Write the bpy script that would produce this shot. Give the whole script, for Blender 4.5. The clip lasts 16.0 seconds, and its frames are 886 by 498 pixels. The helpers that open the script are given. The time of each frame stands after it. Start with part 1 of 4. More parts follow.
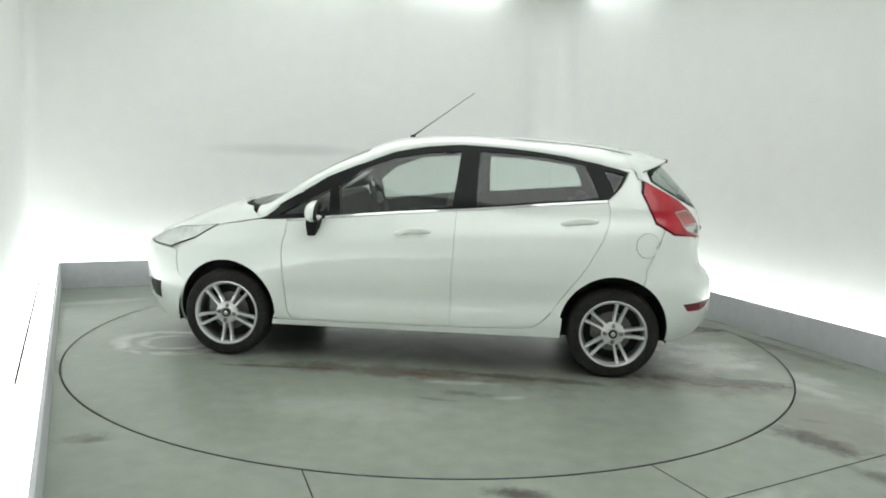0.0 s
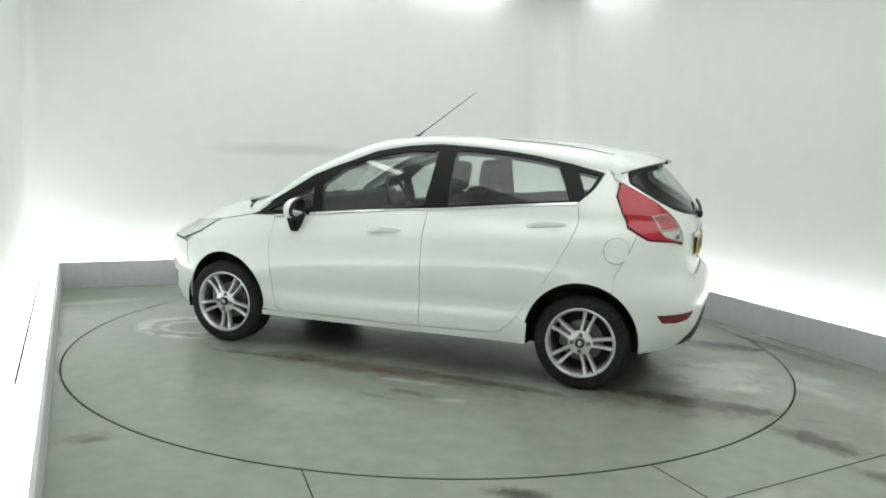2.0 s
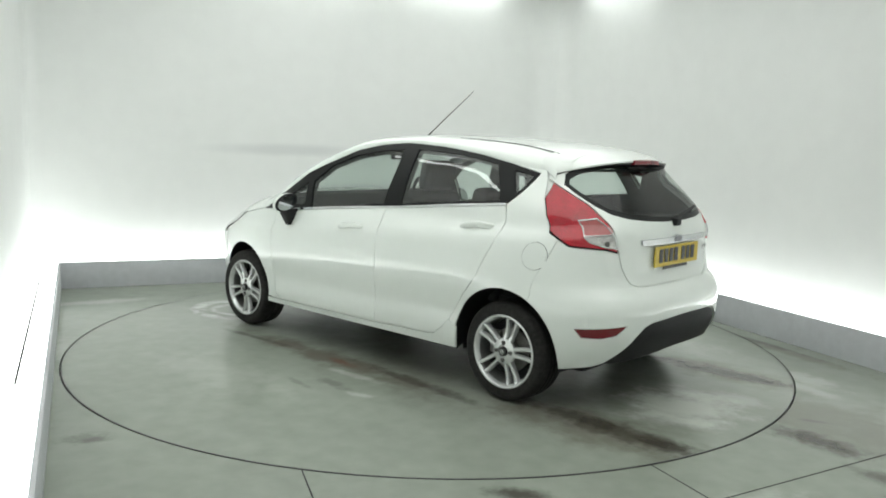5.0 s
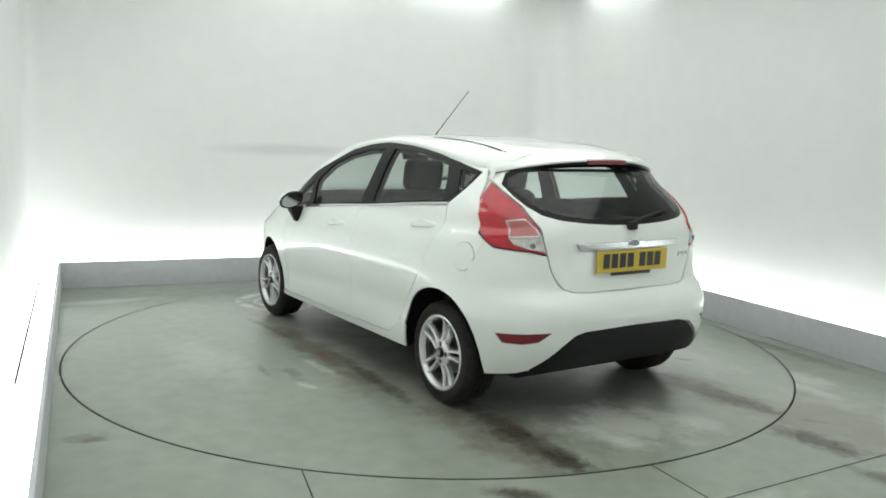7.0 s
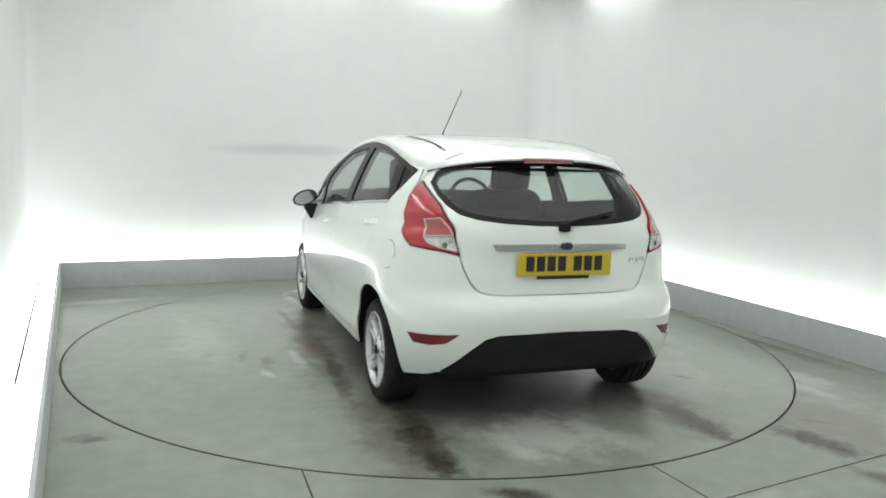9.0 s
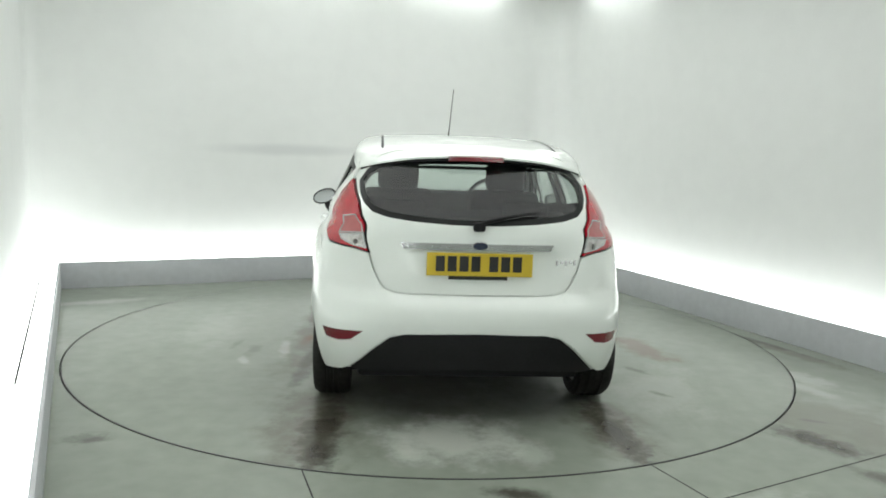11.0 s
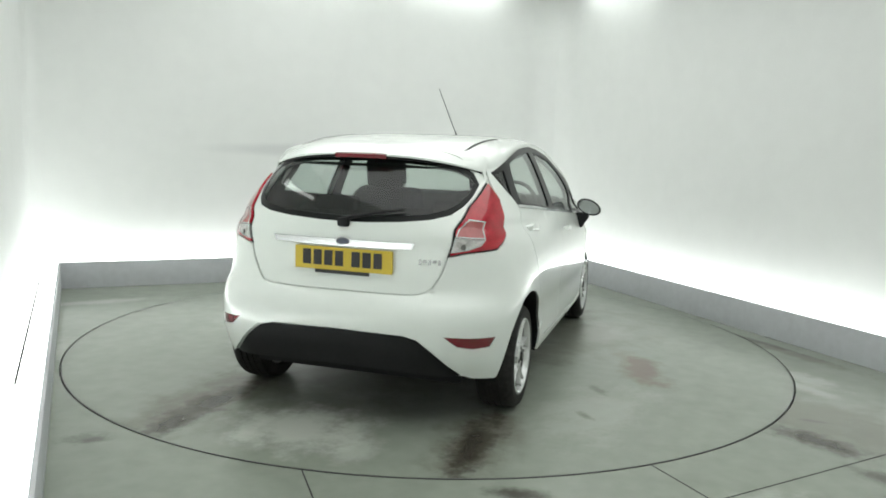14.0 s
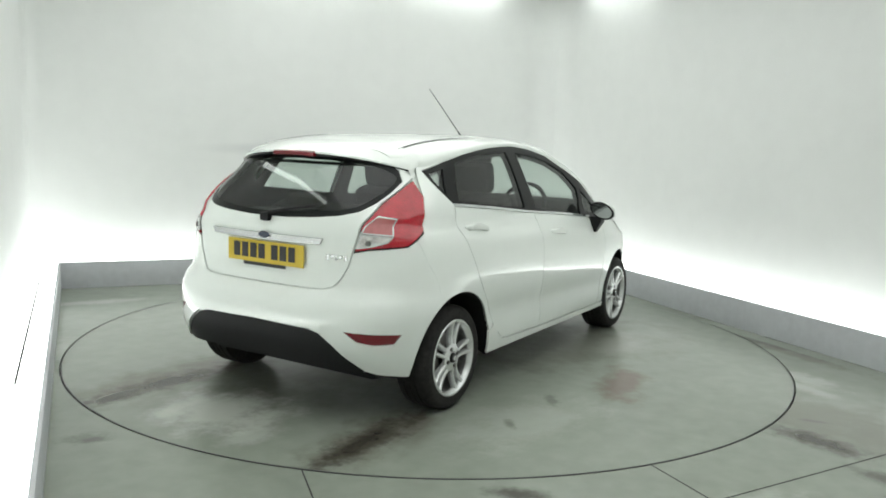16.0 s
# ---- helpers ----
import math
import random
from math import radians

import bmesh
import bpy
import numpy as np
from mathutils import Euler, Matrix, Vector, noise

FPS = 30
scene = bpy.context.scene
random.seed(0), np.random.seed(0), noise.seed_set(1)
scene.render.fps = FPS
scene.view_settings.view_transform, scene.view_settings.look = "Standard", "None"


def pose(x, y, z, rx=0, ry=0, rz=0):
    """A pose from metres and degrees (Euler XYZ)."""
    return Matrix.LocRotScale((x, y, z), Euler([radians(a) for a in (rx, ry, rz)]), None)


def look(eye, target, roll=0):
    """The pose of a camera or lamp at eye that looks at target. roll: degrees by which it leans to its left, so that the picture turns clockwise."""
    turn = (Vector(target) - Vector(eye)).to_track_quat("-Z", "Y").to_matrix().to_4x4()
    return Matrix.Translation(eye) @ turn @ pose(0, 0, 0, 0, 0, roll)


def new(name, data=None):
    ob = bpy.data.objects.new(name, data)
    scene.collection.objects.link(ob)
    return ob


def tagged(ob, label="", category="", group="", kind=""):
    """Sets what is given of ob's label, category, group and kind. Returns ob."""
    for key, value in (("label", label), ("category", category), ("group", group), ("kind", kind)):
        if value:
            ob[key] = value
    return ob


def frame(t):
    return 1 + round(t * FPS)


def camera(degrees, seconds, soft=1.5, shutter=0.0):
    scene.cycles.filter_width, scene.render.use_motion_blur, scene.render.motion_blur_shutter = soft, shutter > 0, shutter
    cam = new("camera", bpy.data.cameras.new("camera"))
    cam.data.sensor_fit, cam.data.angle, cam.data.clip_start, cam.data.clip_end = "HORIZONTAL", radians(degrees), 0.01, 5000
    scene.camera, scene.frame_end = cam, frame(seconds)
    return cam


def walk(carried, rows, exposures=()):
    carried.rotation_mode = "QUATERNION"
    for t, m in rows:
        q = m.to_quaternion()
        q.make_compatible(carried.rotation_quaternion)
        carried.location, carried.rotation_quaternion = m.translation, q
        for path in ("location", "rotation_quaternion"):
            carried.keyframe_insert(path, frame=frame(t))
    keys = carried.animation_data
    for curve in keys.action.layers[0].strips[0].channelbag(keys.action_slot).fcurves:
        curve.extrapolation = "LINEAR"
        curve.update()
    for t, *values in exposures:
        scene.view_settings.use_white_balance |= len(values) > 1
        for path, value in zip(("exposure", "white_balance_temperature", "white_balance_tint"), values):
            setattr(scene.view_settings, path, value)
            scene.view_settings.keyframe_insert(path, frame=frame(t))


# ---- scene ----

# ---------------------------------------------------------------- camera
EYE = Vector((0.0, -5.7764, 1.4526))
YAW, PITCH, ROLL = 0.01183, -0.13464, 1.8995
WAY = Vector((math.sin(YAW) * math.cos(PITCH), math.cos(YAW) * math.cos(PITCH), math.sin(PITCH)))
cam = camera(57.459, 16.0, soft=1.8)
walk(cam, [(0.0, look(EYE, EYE + WAY, ROLL)), (16.0, look(EYE, EYE + WAY, ROLL))], [(0.0, -0.72), (16.0, -0.72)])

# ---------------------------------------------------------------- light
world = bpy.data.worlds.new("world")
scene.world = world
world.use_nodes = True
world.node_tree.nodes["Background"].inputs[0].default_value = (0.9, 1.0, 0.93, 1)
world.node_tree.nodes["Background"].inputs[1].default_value = 0.02


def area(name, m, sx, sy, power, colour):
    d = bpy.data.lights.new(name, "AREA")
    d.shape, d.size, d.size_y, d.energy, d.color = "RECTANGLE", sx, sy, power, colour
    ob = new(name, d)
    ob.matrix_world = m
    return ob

# added unseen fill light spread under the ceiling; no fitting is modelled for it
area("unseen_ceiling_fill", pose(0.45, -1.0, 3.04, 0, 0, 23.8), 4.2, 6.9, 154, (0.97, 1.0, 0.975))


# ---------------------------------------------------------------- materials
def material(name, colour, rough=0.5, metal=0.0, coat=0.0, var=0.0, scale=6.0, bump=0.0, bump_scale=60.0, emit=None, power=0.0):
    """A procedural surface: base colour varied at two scales, with fine relief."""
    m = bpy.data.materials.new(name)
    m.use_nodes = True
    nt = m.node_tree
    b = nt.nodes["Principled BSDF"]
    b.inputs["Base Color"].default_value = (*colour, 1)
    b.inputs["Roughness"].default_value = rough
    b.inputs["Metallic"].default_value = metal
    b.inputs["Coat Weight"].default_value = coat
    b.inputs["Coat Roughness"].default_value = 0.04
    tc = nt.nodes.new("ShaderNodeTexCoord")
    if var:
        n1, n2 = nt.nodes.new("ShaderNodeTexNoise"), nt.nodes.new("ShaderNodeTexNoise")
        n1.inputs["Scale"].default_value, n2.inputs["Scale"].default_value = scale, scale * 9
        n1.inputs["Detail"].default_value = n2.inputs["Detail"].default_value = 4
        mix = nt.nodes.new("ShaderNodeMath")
        mix.operation = "ADD"
        ramp = nt.nodes.new("ShaderNodeMapRange")
        ramp.inputs[1].default_value, ramp.inputs[2].default_value = 0.7, 1.3
        ramp.inputs[3].default_value, ramp.inputs[4].default_value = 1 - var, 1 + var
        sc = nt.nodes.new("ShaderNodeVectorMath")
        sc.operation = "SCALE"
        sc.inputs[0].default_value = colour
        nt.links.new(tc.outputs["Object"], n1.inputs["Vector"])
        nt.links.new(tc.outputs["Object"], n2.inputs["Vector"])
        nt.links.new(n1.outputs[0], mix.inputs[0])
        nt.links.new(n2.outputs[0], mix.inputs[1])
        nt.links.new(mix.outputs[0], ramp.inputs[0])
        nt.links.new(ramp.outputs[0], sc.inputs["Scale"])
        nt.links.new(sc.outputs[0], b.inputs["Base Color"])
    if bump:
        n3, bp = nt.nodes.new("ShaderNodeTexNoise"), nt.nodes.new("ShaderNodeBump")
        n3.inputs["Scale"].default_value, n3.inputs["Detail"].default_value = bump_scale, 3
        bp.inputs["Strength"].default_value, bp.inputs["Distance"].default_value = bump, 0.01
        nt.links.new(tc.outputs["Object"], n3.inputs["Vector"])
        nt.links.new(n3.outputs[0], bp.inputs["Height"])
        nt.links.new(bp.outputs[0], b.inputs["Normal"])
    if emit:
        b.inputs["Emission Color"].default_value = (*emit, 1)
        b.inputs["Emission Strength"].default_value = power
    return m


WALL = material("wall_paint", (0.755, 0.765, 0.75), 0.45, var=0.02, scale=0.7, bump=0.05, bump_scale=25)
KERB = material("kerb_paint", (0.54, 0.55, 0.575), 0.5, var=0.06, scale=2.0, bump=0.05)
FLOOR = material("screed", (0.274, 0.300, 0.256), 0.27, var=0.09, scale=0.9, bump=0.05, bump_scale=9)
DISC = material("turntable_screed", (0.274, 0.300, 0.256), 0.27, var=0.09, scale=0.9, bump=0.05, bump_scale=9)
for m in (FLOOR, DISC):
    m.node_tree.nodes["Principled BSDF"].inputs["Specular IOR Level"].default_value = 0.42
WALL_BACK = material("banded_wall_paint", (0.755, 0.765, 0.75), 0.45, var=0.02, scale=0.7, bump=0.05, bump_scale=25)


def colour_patch(mat, x, y, z, rx, ry, rz, deg, colour, strength, ragged=1.0, grain=5.0):
    """Adds a soft ragged patch of its own colour (stains, painted sheen) at a place on a surface."""
    nt = mat.node_tree
    base = nt.nodes["Principled BSDF"].inputs["Base Color"]
    old = base.links[0].from_socket
    tc, mp, ln = nt.nodes.new("ShaderNodeTexCoord"), nt.nodes.new("ShaderNodeMapping"), nt.nodes.new("ShaderNodeVectorMath")
    mp.vector_type = "TEXTURE"
    mp.inputs["Location"].default_value = (x, y, z)
    mp.inputs["Rotation"].default_value = (0, 0, radians(deg))
    mp.inputs["Scale"].default_value = (rx, ry, rz)
    ln.operation = "LENGTH"
    no = nt.nodes.new("ShaderNodeTexNoise")
    no.inputs["Scale"].default_value, no.inputs["Detail"].default_value, no.inputs["Roughness"].default_value = grain, 6, 0.65
    ma = nt.nodes.new("ShaderNodeMath")
    ma.operation = "MULTIPLY_ADD"
    ma.inputs[1].default_value = ragged * 1.6
    mr = nt.nodes.new("ShaderNodeMapRange")
    mr.interpolation_type = "SMOOTHSTEP"
    mr.inputs[1].default_value, mr.inputs[2].default_value = 1.05 + 0.8 * ragged, 0.2 + 0.8 * ragged
    mr.inputs[3].default_value, mr.inputs[4].default_value = 0.0, strength
    mx = nt.nodes.new("ShaderNodeMix")
    mx.data_type = "RGBA"
    mx.inputs["B"].default_value = (*colour, 1)
    mx.inputs[7].default_value = (*colour, 1)
    for p, q in ((tc.outputs["Object"], mp.inputs["Vector"]), (mp.outputs[0], ln.inputs[0]), (tc.outputs["Object"], no.inputs["Vector"]), (no.outputs[0], ma.inputs[0]),
                 (ln.outputs["Value"], ma.inputs[2]), (ma.outputs[0], mr.inputs[0]), (mr.outputs[0], mx.inputs["Factor"]), (old, mx.inputs[6]), (mx.outputs[2], base)):
        nt.links.new(p, q)


def scuff_ring(mat, x, y, radius, width, colour, strength):
    """A pale ragged ring scrubbed into a surface by a turning tyre."""
    nt = mat.node_tree
    base = nt.nodes["Principled BSDF"].inputs["Base Color"]
    old = base.links[0].from_socket
    tc, mp, ln, no = (nt.nodes.new("ShaderNode" + k) for k in ("TexCoord", "Mapping", "VectorMath", "TexNoise"))
    mp.vector_type = "TEXTURE"
    mp.inputs["Location"].default_value = (x, y, 0)
    mp.inputs["Scale"].default_value = (radius, radius * 0.8, 1)
    ln.operation = "LENGTH"
    no.inputs["Scale"].default_value, no.inputs["Detail"].default_value = 7, 5
    wob, off, mr, patch, mul, mx = (nt.nodes.new("ShaderNode" + k) for k in ("Math", "Math", "MapRange", "MapRange", "Math", "Mix"))
    wob.operation, off.operation, mul.operation = "MULTIPLY_ADD", "SUBTRACT", "MULTIPLY"
    wob.inputs[1].default_value = 0.5
    off.inputs[1].default_value = 1.25
    ab = nt.nodes.new("ShaderNodeMath")
    ab.operation = "ABSOLUTE"
    mr.inputs[1].default_value, mr.inputs[2].default_value, mr.inputs[3].default_value, mr.inputs[4].default_value = width, 0.0, 0.0, strength
    patch.inputs[1].default_value, patch.inputs[2].default_value = 0.30, 0.52
    mx.data_type = "RGBA"
    mx.inputs[7].default_value = (*colour, 1)
    for p, q in ((tc.outputs["Object"], mp.inputs["Vector"]), (mp.outputs[0], ln.inputs[0]), (tc.outputs["Object"], no.inputs["Vector"]), (no.outputs[0], wob.inputs[0]), (ln.outputs["Value"], wob.inputs[2]), (wob.outputs[0], off.inputs[0]),
                 (off.outputs[0], ab.inputs[0]), (ab.outputs[0], mr.inputs[0]), (no.outputs[0], patch.inputs[0]), (mr.outputs[0], mul.inputs[0]), (patch.outputs[0], mul.inputs[1]), (mul.outputs[0], mx.inputs["Factor"]), (old, mx.inputs[6]), (mx.outputs[2], base)):
        nt.links.new(p, q)


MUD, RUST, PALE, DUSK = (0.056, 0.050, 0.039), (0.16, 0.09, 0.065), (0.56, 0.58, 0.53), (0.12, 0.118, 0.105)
# tyre tracks, rust, scuffs and darker patches that turn with the disc
EARTH = (0.150, 0.139, 0.110)
colour_patch(DISC, -0.86, 0.28, 0, 1.5, 0.9, 1, 7, EARTH, 0.5, 1.5, 2.6)
colour_patch(DISC, 0.56, -0.87, 0, 1.2, 0.7, 1, -9, EARTH, 0.45, 1.5, 3.0)
colour_patch(DISC, -1.18, -1.32, 0, 0.7, 0.35, 1, -19, PALE, 0.25, 1.4, 4.0)
colour_patch(DISC, 0.31, 1.59, 0, 0.8, 0.3, 1, 2, PALE, 0.18, 1.4, 3.0)
# broad darker patch at the middle of the disc, under the car
colour_patch(DISC, -0.16, -0.02, 0, 1.6, 0.9, 1, 0, DUSK, 0.55, 1.0, 2.2)
# pale patch between the two wheel tracks, its wet sheen painted into the colour
colour_patch(DISC, -1.98, 0.02, 0, 0.40, 0.46, 1, 0, PALE, 0.75, 1.1, 6)
colour_patch(DISC, -2.10, 0.25, 0, 0.22, 0.10, 1, 10, PALE, 0.6, 1.0, 11)
colour_patch(DISC, -2.15, -0.35, 0, 0.22, 0.12, 1, -10, PALE, 0.4, 1.0, 11)
# brown dust beside the wheel tracks, then the muddy tracks themselves
colour_patch(DISC, -1.80, 0.72, 0, 0.80, 0.30, 1, -2, EARTH, 0.75, 1.3, 4)
colour_patch(DISC, -1.85, 0.66, 0, 0.64, 0.15, 1, -3, MUD, 0.7, 1.5, 9)
colour_patch(DISC, -1.80, 0.64, 0, 0.22, 0.10, 1, -12, MUD, 0.95, 1.0, 17)
colour_patch(DISC, -2.18, 0.65, 0, 0.24, 0.10, 1, 0, MUD, 1.0, 0.9, 15)
colour_patch(DISC, -1.78, -0.84, 0, 0.75, 0.26, 1, 2, EARTH, 0.75, 1.3, 4)
colour_patch(DISC, -1.85, -0.84, 0, 0.60, 0.14, 1, 2, MUD, 0.75, 1.5, 10)
colour_patch(DISC, -1.95, -0.83, 0, 0.38, 0.09, 1, 4, MUD, 1.0, 0.9, 18)
# brown wheel path along the side, with rust in it
colour_patch(DISC, 0.05, 0.88, 0, 1.25, 0.16, 1, -2, EARTH, 0.9, 1.2, 4)
colour_patch(DISC, -0.70, 0.84, 0, 0.75, 0.07, 1, -4, MUD, 0.6, 1.3, 7)
colour_patch(DISC, -0.03, 0.88, 0, 0.16, 0.06, 1, -5, RUST, 0.75, 1.0, 8)
colour_patch(DISC, 0.85, 0.92, 0, 0.45, 0.05, 1, 4, MUD, 0.5, 1.1, 6)
colour_patch(DISC, -0.28, 1.02, 0, 0.30, 0.05, 1, 5, PALE, 0.4, 1.1, 9)
colour_patch(DISC, -0.36, 1.22, 0, 0.20, 0.06, 1, -6, DUSK, 0.55, 1.2, 10)
colour_patch(DISC, -0.62, 1.24, 0, 0.12, 0.05, 1, 12, PALE, 0.4, 1.2, 12)
colour_patch(DISC, -0.20, 1.36, 0, 0.16, 0.035, 1, -10, DUSK, 0.4, 1.2, 12)
colour_patch(DISC, -0.16, -1.52, 0, 0.50, 0.20, 1, 13, RUST, 0.6, 1.3, 5)
colour_patch(DISC, -0.75, -1.30, 0, 0.12, 0.05, 1, 31, DUSK, 0.6, 1.2, 14)
colour_patch(DISC, -1.25, -1.29, 0, 0.09, 0.04, 1, 40, DUSK, 0.6, 1.2, 14)
colour_patch(DISC, 0.77, -1.17, 0, 0.55, 0.25, 1, 1, PALE, 0.22, 1.0, 4)
scuff_ring(DISC, 1.74, 0.50, 0.36, 0.24, PALE, 1.0)
scuff_ring(DISC, 1.72, 0.50, 0.22, 0.22, PALE, 0.8)
colour_patch(DISC, 1.70, 0.72, 0, 0.40, 0.05, 1, 6, DUSK, 0.5, 1.1, 8)
# stains on the fixed floor
colour_patch(FLOOR, 2.18, -1.59, 0, 0.9, 0.5, 1, -60, EARTH, 0.55, 1.4, 4.0)
colour_patch(FLOOR, 1.26, -2.66, 0, 0.5, 0.15, 1, 20, PALE, 0.35, 1.3, 6.0)
colour_patch(FLOOR, -2.39, -0.57, 0, 0.5, 0.12, 1, -60, PALE, 0.25, 1.3, 6.0)
colour_patch(FLOOR, 1.97, -1.86, 0, 0.34, 0.14, 1, -52, MUD, 0.95, 0.8, 10)
colour_patch(FLOOR, 2.62, -0.10, 0, 0.7, 0.10, 1, -63, EARTH, 0.6, 1.2, 6)
colour_patch(FLOOR, 2.43, -0.75, 0, 0.35, 0.14, 1, -60, PALE, 0.4, 1.2, 7)
colour_patch(FLOOR, -1.62, -2.10, 0, 0.14, 0.08, 1, 25, DUSK, 0.55, 1.3, 18)
colour_patch(FLOOR, 2.12, -2.39, 0, 0.32, 0.11, 1, -58, MUD, 0.7, 0.8, 9)
colour_patch(FLOOR, 0.39, -2.58, 0, 0.18, 0.08, 1, -8, MUD, 0.9, 0.8, 11)
colour_patch(FLOOR, -1.56, -2.12, 0, 0.09, 0.05, 1, 25, DUSK, 0.7, 0.9, 14)
colour_patch(FLOOR, 2.10, -1.56, 0, 0.12, 0.03, 1, -20, DUSK, 0.5, 0.9, 14)
colour_patch(FLOOR, 2.31, -0.91, 0, 0.30, 0.10, 1, -62, PALE, 0.35, 0.9, 6)
colour_patch(FLOOR, 2.47, 0.31, 0, 0.9, 0.05, 1, -63, MUD, 0.45, 1.0, 6)
colour_patch(FLOOR, -2.81, 0.94, 0, 0.5, 0.12, 1, 30, PALE, 0.4, 1.0, 5)
# a long soft grey band on the back wall
colour_patch(WALL_BACK, -1.52, 2.56, 1.295, 1.0, 0.85, 0.08, 23.8, (0.55, 0.56, 0.56), 0.6, 0.25, 3)
GLOW = material("light_diffuser", (0.9, 0.9, 0.9), 0.5, emit=(0.95, 1.0, 0.97), power=6.0)
GLOW_LEFT = material("bright_light_diffuser", (0.9, 0.9, 0.9), 0.5, emit=(0.95, 1.0, 0.97), power=8.5)
DARK = material("dark_gap", (0.015, 0.015, 0.015), 0.8)
STEEL_EDGE = material("edge_steel", (0.14, 0.145, 0.14), 0.45, metal=0.6, var=0.2, scale=4)


# ---------------------------------------------------------------- mesh helpers
def finish(ob, bm, mat, smooth=True, angle=35):
    bmesh.ops.recalc_face_normals(bm, faces=bm.faces)
    bm.to_mesh(ob.data)
    bm.free()
    ob.data.materials.append(mat)
    if smooth:
        ob.data.shade_smooth()
        ob.data.set_sharp_from_angle(angle=radians(angle))
    return ob


def part(name, bm, mat, parent, label="", smooth=True, angle=35):
    ob = new(name, bpy.data.meshes.new(name))
    finish(ob, bm, mat, smooth, angle)
    if parent:
        ob.parent = parent
    if label:
        ob["label"] = label
    return ob


def prism(points, z0, z1, bm=None):
    """An upright block on a plan outline."""
    bm = bm or bmesh.new()
    lo = [bm.verts.new((x, y, z0)) for x, y in points]
    hi = [bm.verts.new((x, y, z1)) for x, y in points]
    n = len(points)
    bm.faces.new(lo[::-1])
    bm.faces.new(hi)
    for i in range(n):
        bm.faces.new((lo[i], lo[(i + 1) % n], hi[(i + 1) % n], hi[i]))
    return bm


def bevel(bm, w, seg=2):
    bmesh.ops.bevel(bm, geom=bm.edges[:], offset=w, segments=seg, affect="EDGES", profile=0.6)
    return bm

# ---------------------------------------------------------------- the room
BL, BR = Vector((-3.355, 1.447)), Vector((1.273, 3.488))
LEFT_WAY = RIGHT_WAY = Vector((0.4035, -0.915))
LEFT_OUT, RIGHT_OUT, BACK_OUT, FRONT_OUT = Vector((-0.915, -0.4035)), Vector((0.915, 0.4035)), Vector((-0.4035, 0.915)), Vector((0.4035, -0.915))
FL, FR = BL + LEFT_WAY * 9.2, BR + RIGHT_WAY * 9.2
WALL_TOP, KERB_H = 3.13, 0.24

def corner(p, side, back, d):
    return p + side * d + back * d


def ring(d):
    """The room's outline, pushed out by d."""
    return [corner(BL, LEFT_OUT, BACK_OUT, d), corner(BR, RIGHT_OUT, BACK_OUT, d), corner(FR, RIGHT_OUT, FRONT_OUT, d), corner(FL, LEFT_OUT, FRONT_OUT, d)]


def strip(name, i, d0, d1, z0, z1, mat, label, cat, round_off=0.0):
    a, b = ring(d0), ring(d1)
    j = (i + 1) % 4
    bm = prism([a[i], a[j], b[j], b[i]], z0, z1)
    if round_off:
        bevel(bm, round_off)
    return tagged(part(name, bm, mat, None, smooth=round_off > 0), label, cat, kind="structure")


R_DISC = 2.4507
bm = bmesh.new()
N = 160
inner = [bm.verts.new((math.cos(2 * math.pi * k / N) * (R_DISC + 0.010), math.sin(2 * math.pi * k / N) * (R_DISC + 0.010), 0)) for k in range(N)]
outer = [bm.verts.new((math.cos(2 * math.pi * k / N) * 8, math.sin(2 * math.pi * k / N) * 8, 0)) for k in range(N)]
low = [bm.verts.new((v.co.x, v.co.y, -0.05)) for v in inner]
for k in range(N):
    q = (k + 1) % N
    bm.faces.new((inner[k], outer[k], outer[q], inner[q]))
    bm.faces.new((low[k], inner[k], inner[q], low[q]))
tagged(part("floor", bm, FLOOR, None, smooth=False), "grey-green painted concrete floor with rusty stains", "floor", kind="structure")
bm = prism([(math.cos(2 * math.pi * k / N) * 2.6, math.sin(2 * math.pi * k / N) * 2.6) for k in range(N)], -0.12, -0.06)
tagged(part("turntable_pit", bm, DARK, None, smooth=False), "dark pit under the turntable", "pit", kind="structure")

RADII = [0.15, 0.40, 0.40, 0.15]


def bend(k, d):
    """Points round corner k of the ring pushed out by d."""
    q = ring(d)
    p, a, c = q[k], (q[k - 1] - q[k]).normalized(), (q[(k + 1) % 4] - q[k]).normalized()
    rad = RADII[k]
    half = a.angle(c) / 2
    along = rad / math.tan(half)
    s, e = p + a * along, p + c * along
    mid = p + (a + c).normalized() * rad / math.sin(half)
    out = []
    for n in range(9):
        v = (s - mid).lerp(e - mid, n / 8).normalized() * rad
        out.append(mid + v)
    return out


names = ["back", "right", "front", "left"]
for i, w in enumerate(names):
    a0, a1 = bend(i, 0.277)[4:], bend((i + 1) % 4, 0.277)[:5]
    b0, b1 = ring(0.48)[i], ring(0.48)[(i + 1) % 4]
    bm = prism([*a0, *a1, b1, b0], -0.05, WALL_TOP)
    tagged(part("wall_" + w, bm, WALL_BACK if w == "back" else WALL, None, angle=20), "smooth white studio wall washed by light", "wall", kind="structure")
    strip("kerb_" + w, i, 0.0, 0.022, 0.0, KERB_H, KERB, "low grey-white painted plinth along the wall", "plinth", 0.004)
    strip("light_trough_" + w, i, 0.025, 0.134, 0.0, KERB_H - 0.004, GLOW_LEFT if w == "left" else GLOW, "glowing white light diffuser behind the plinth", "light trough")
    strip("light_ledge_" + w, i, 0.143, 0.252, 0.0, KERB_H - 0.004, GLOW_LEFT if w == "left" else GLOW, "second glowing diffuser against the wall", "light trough")
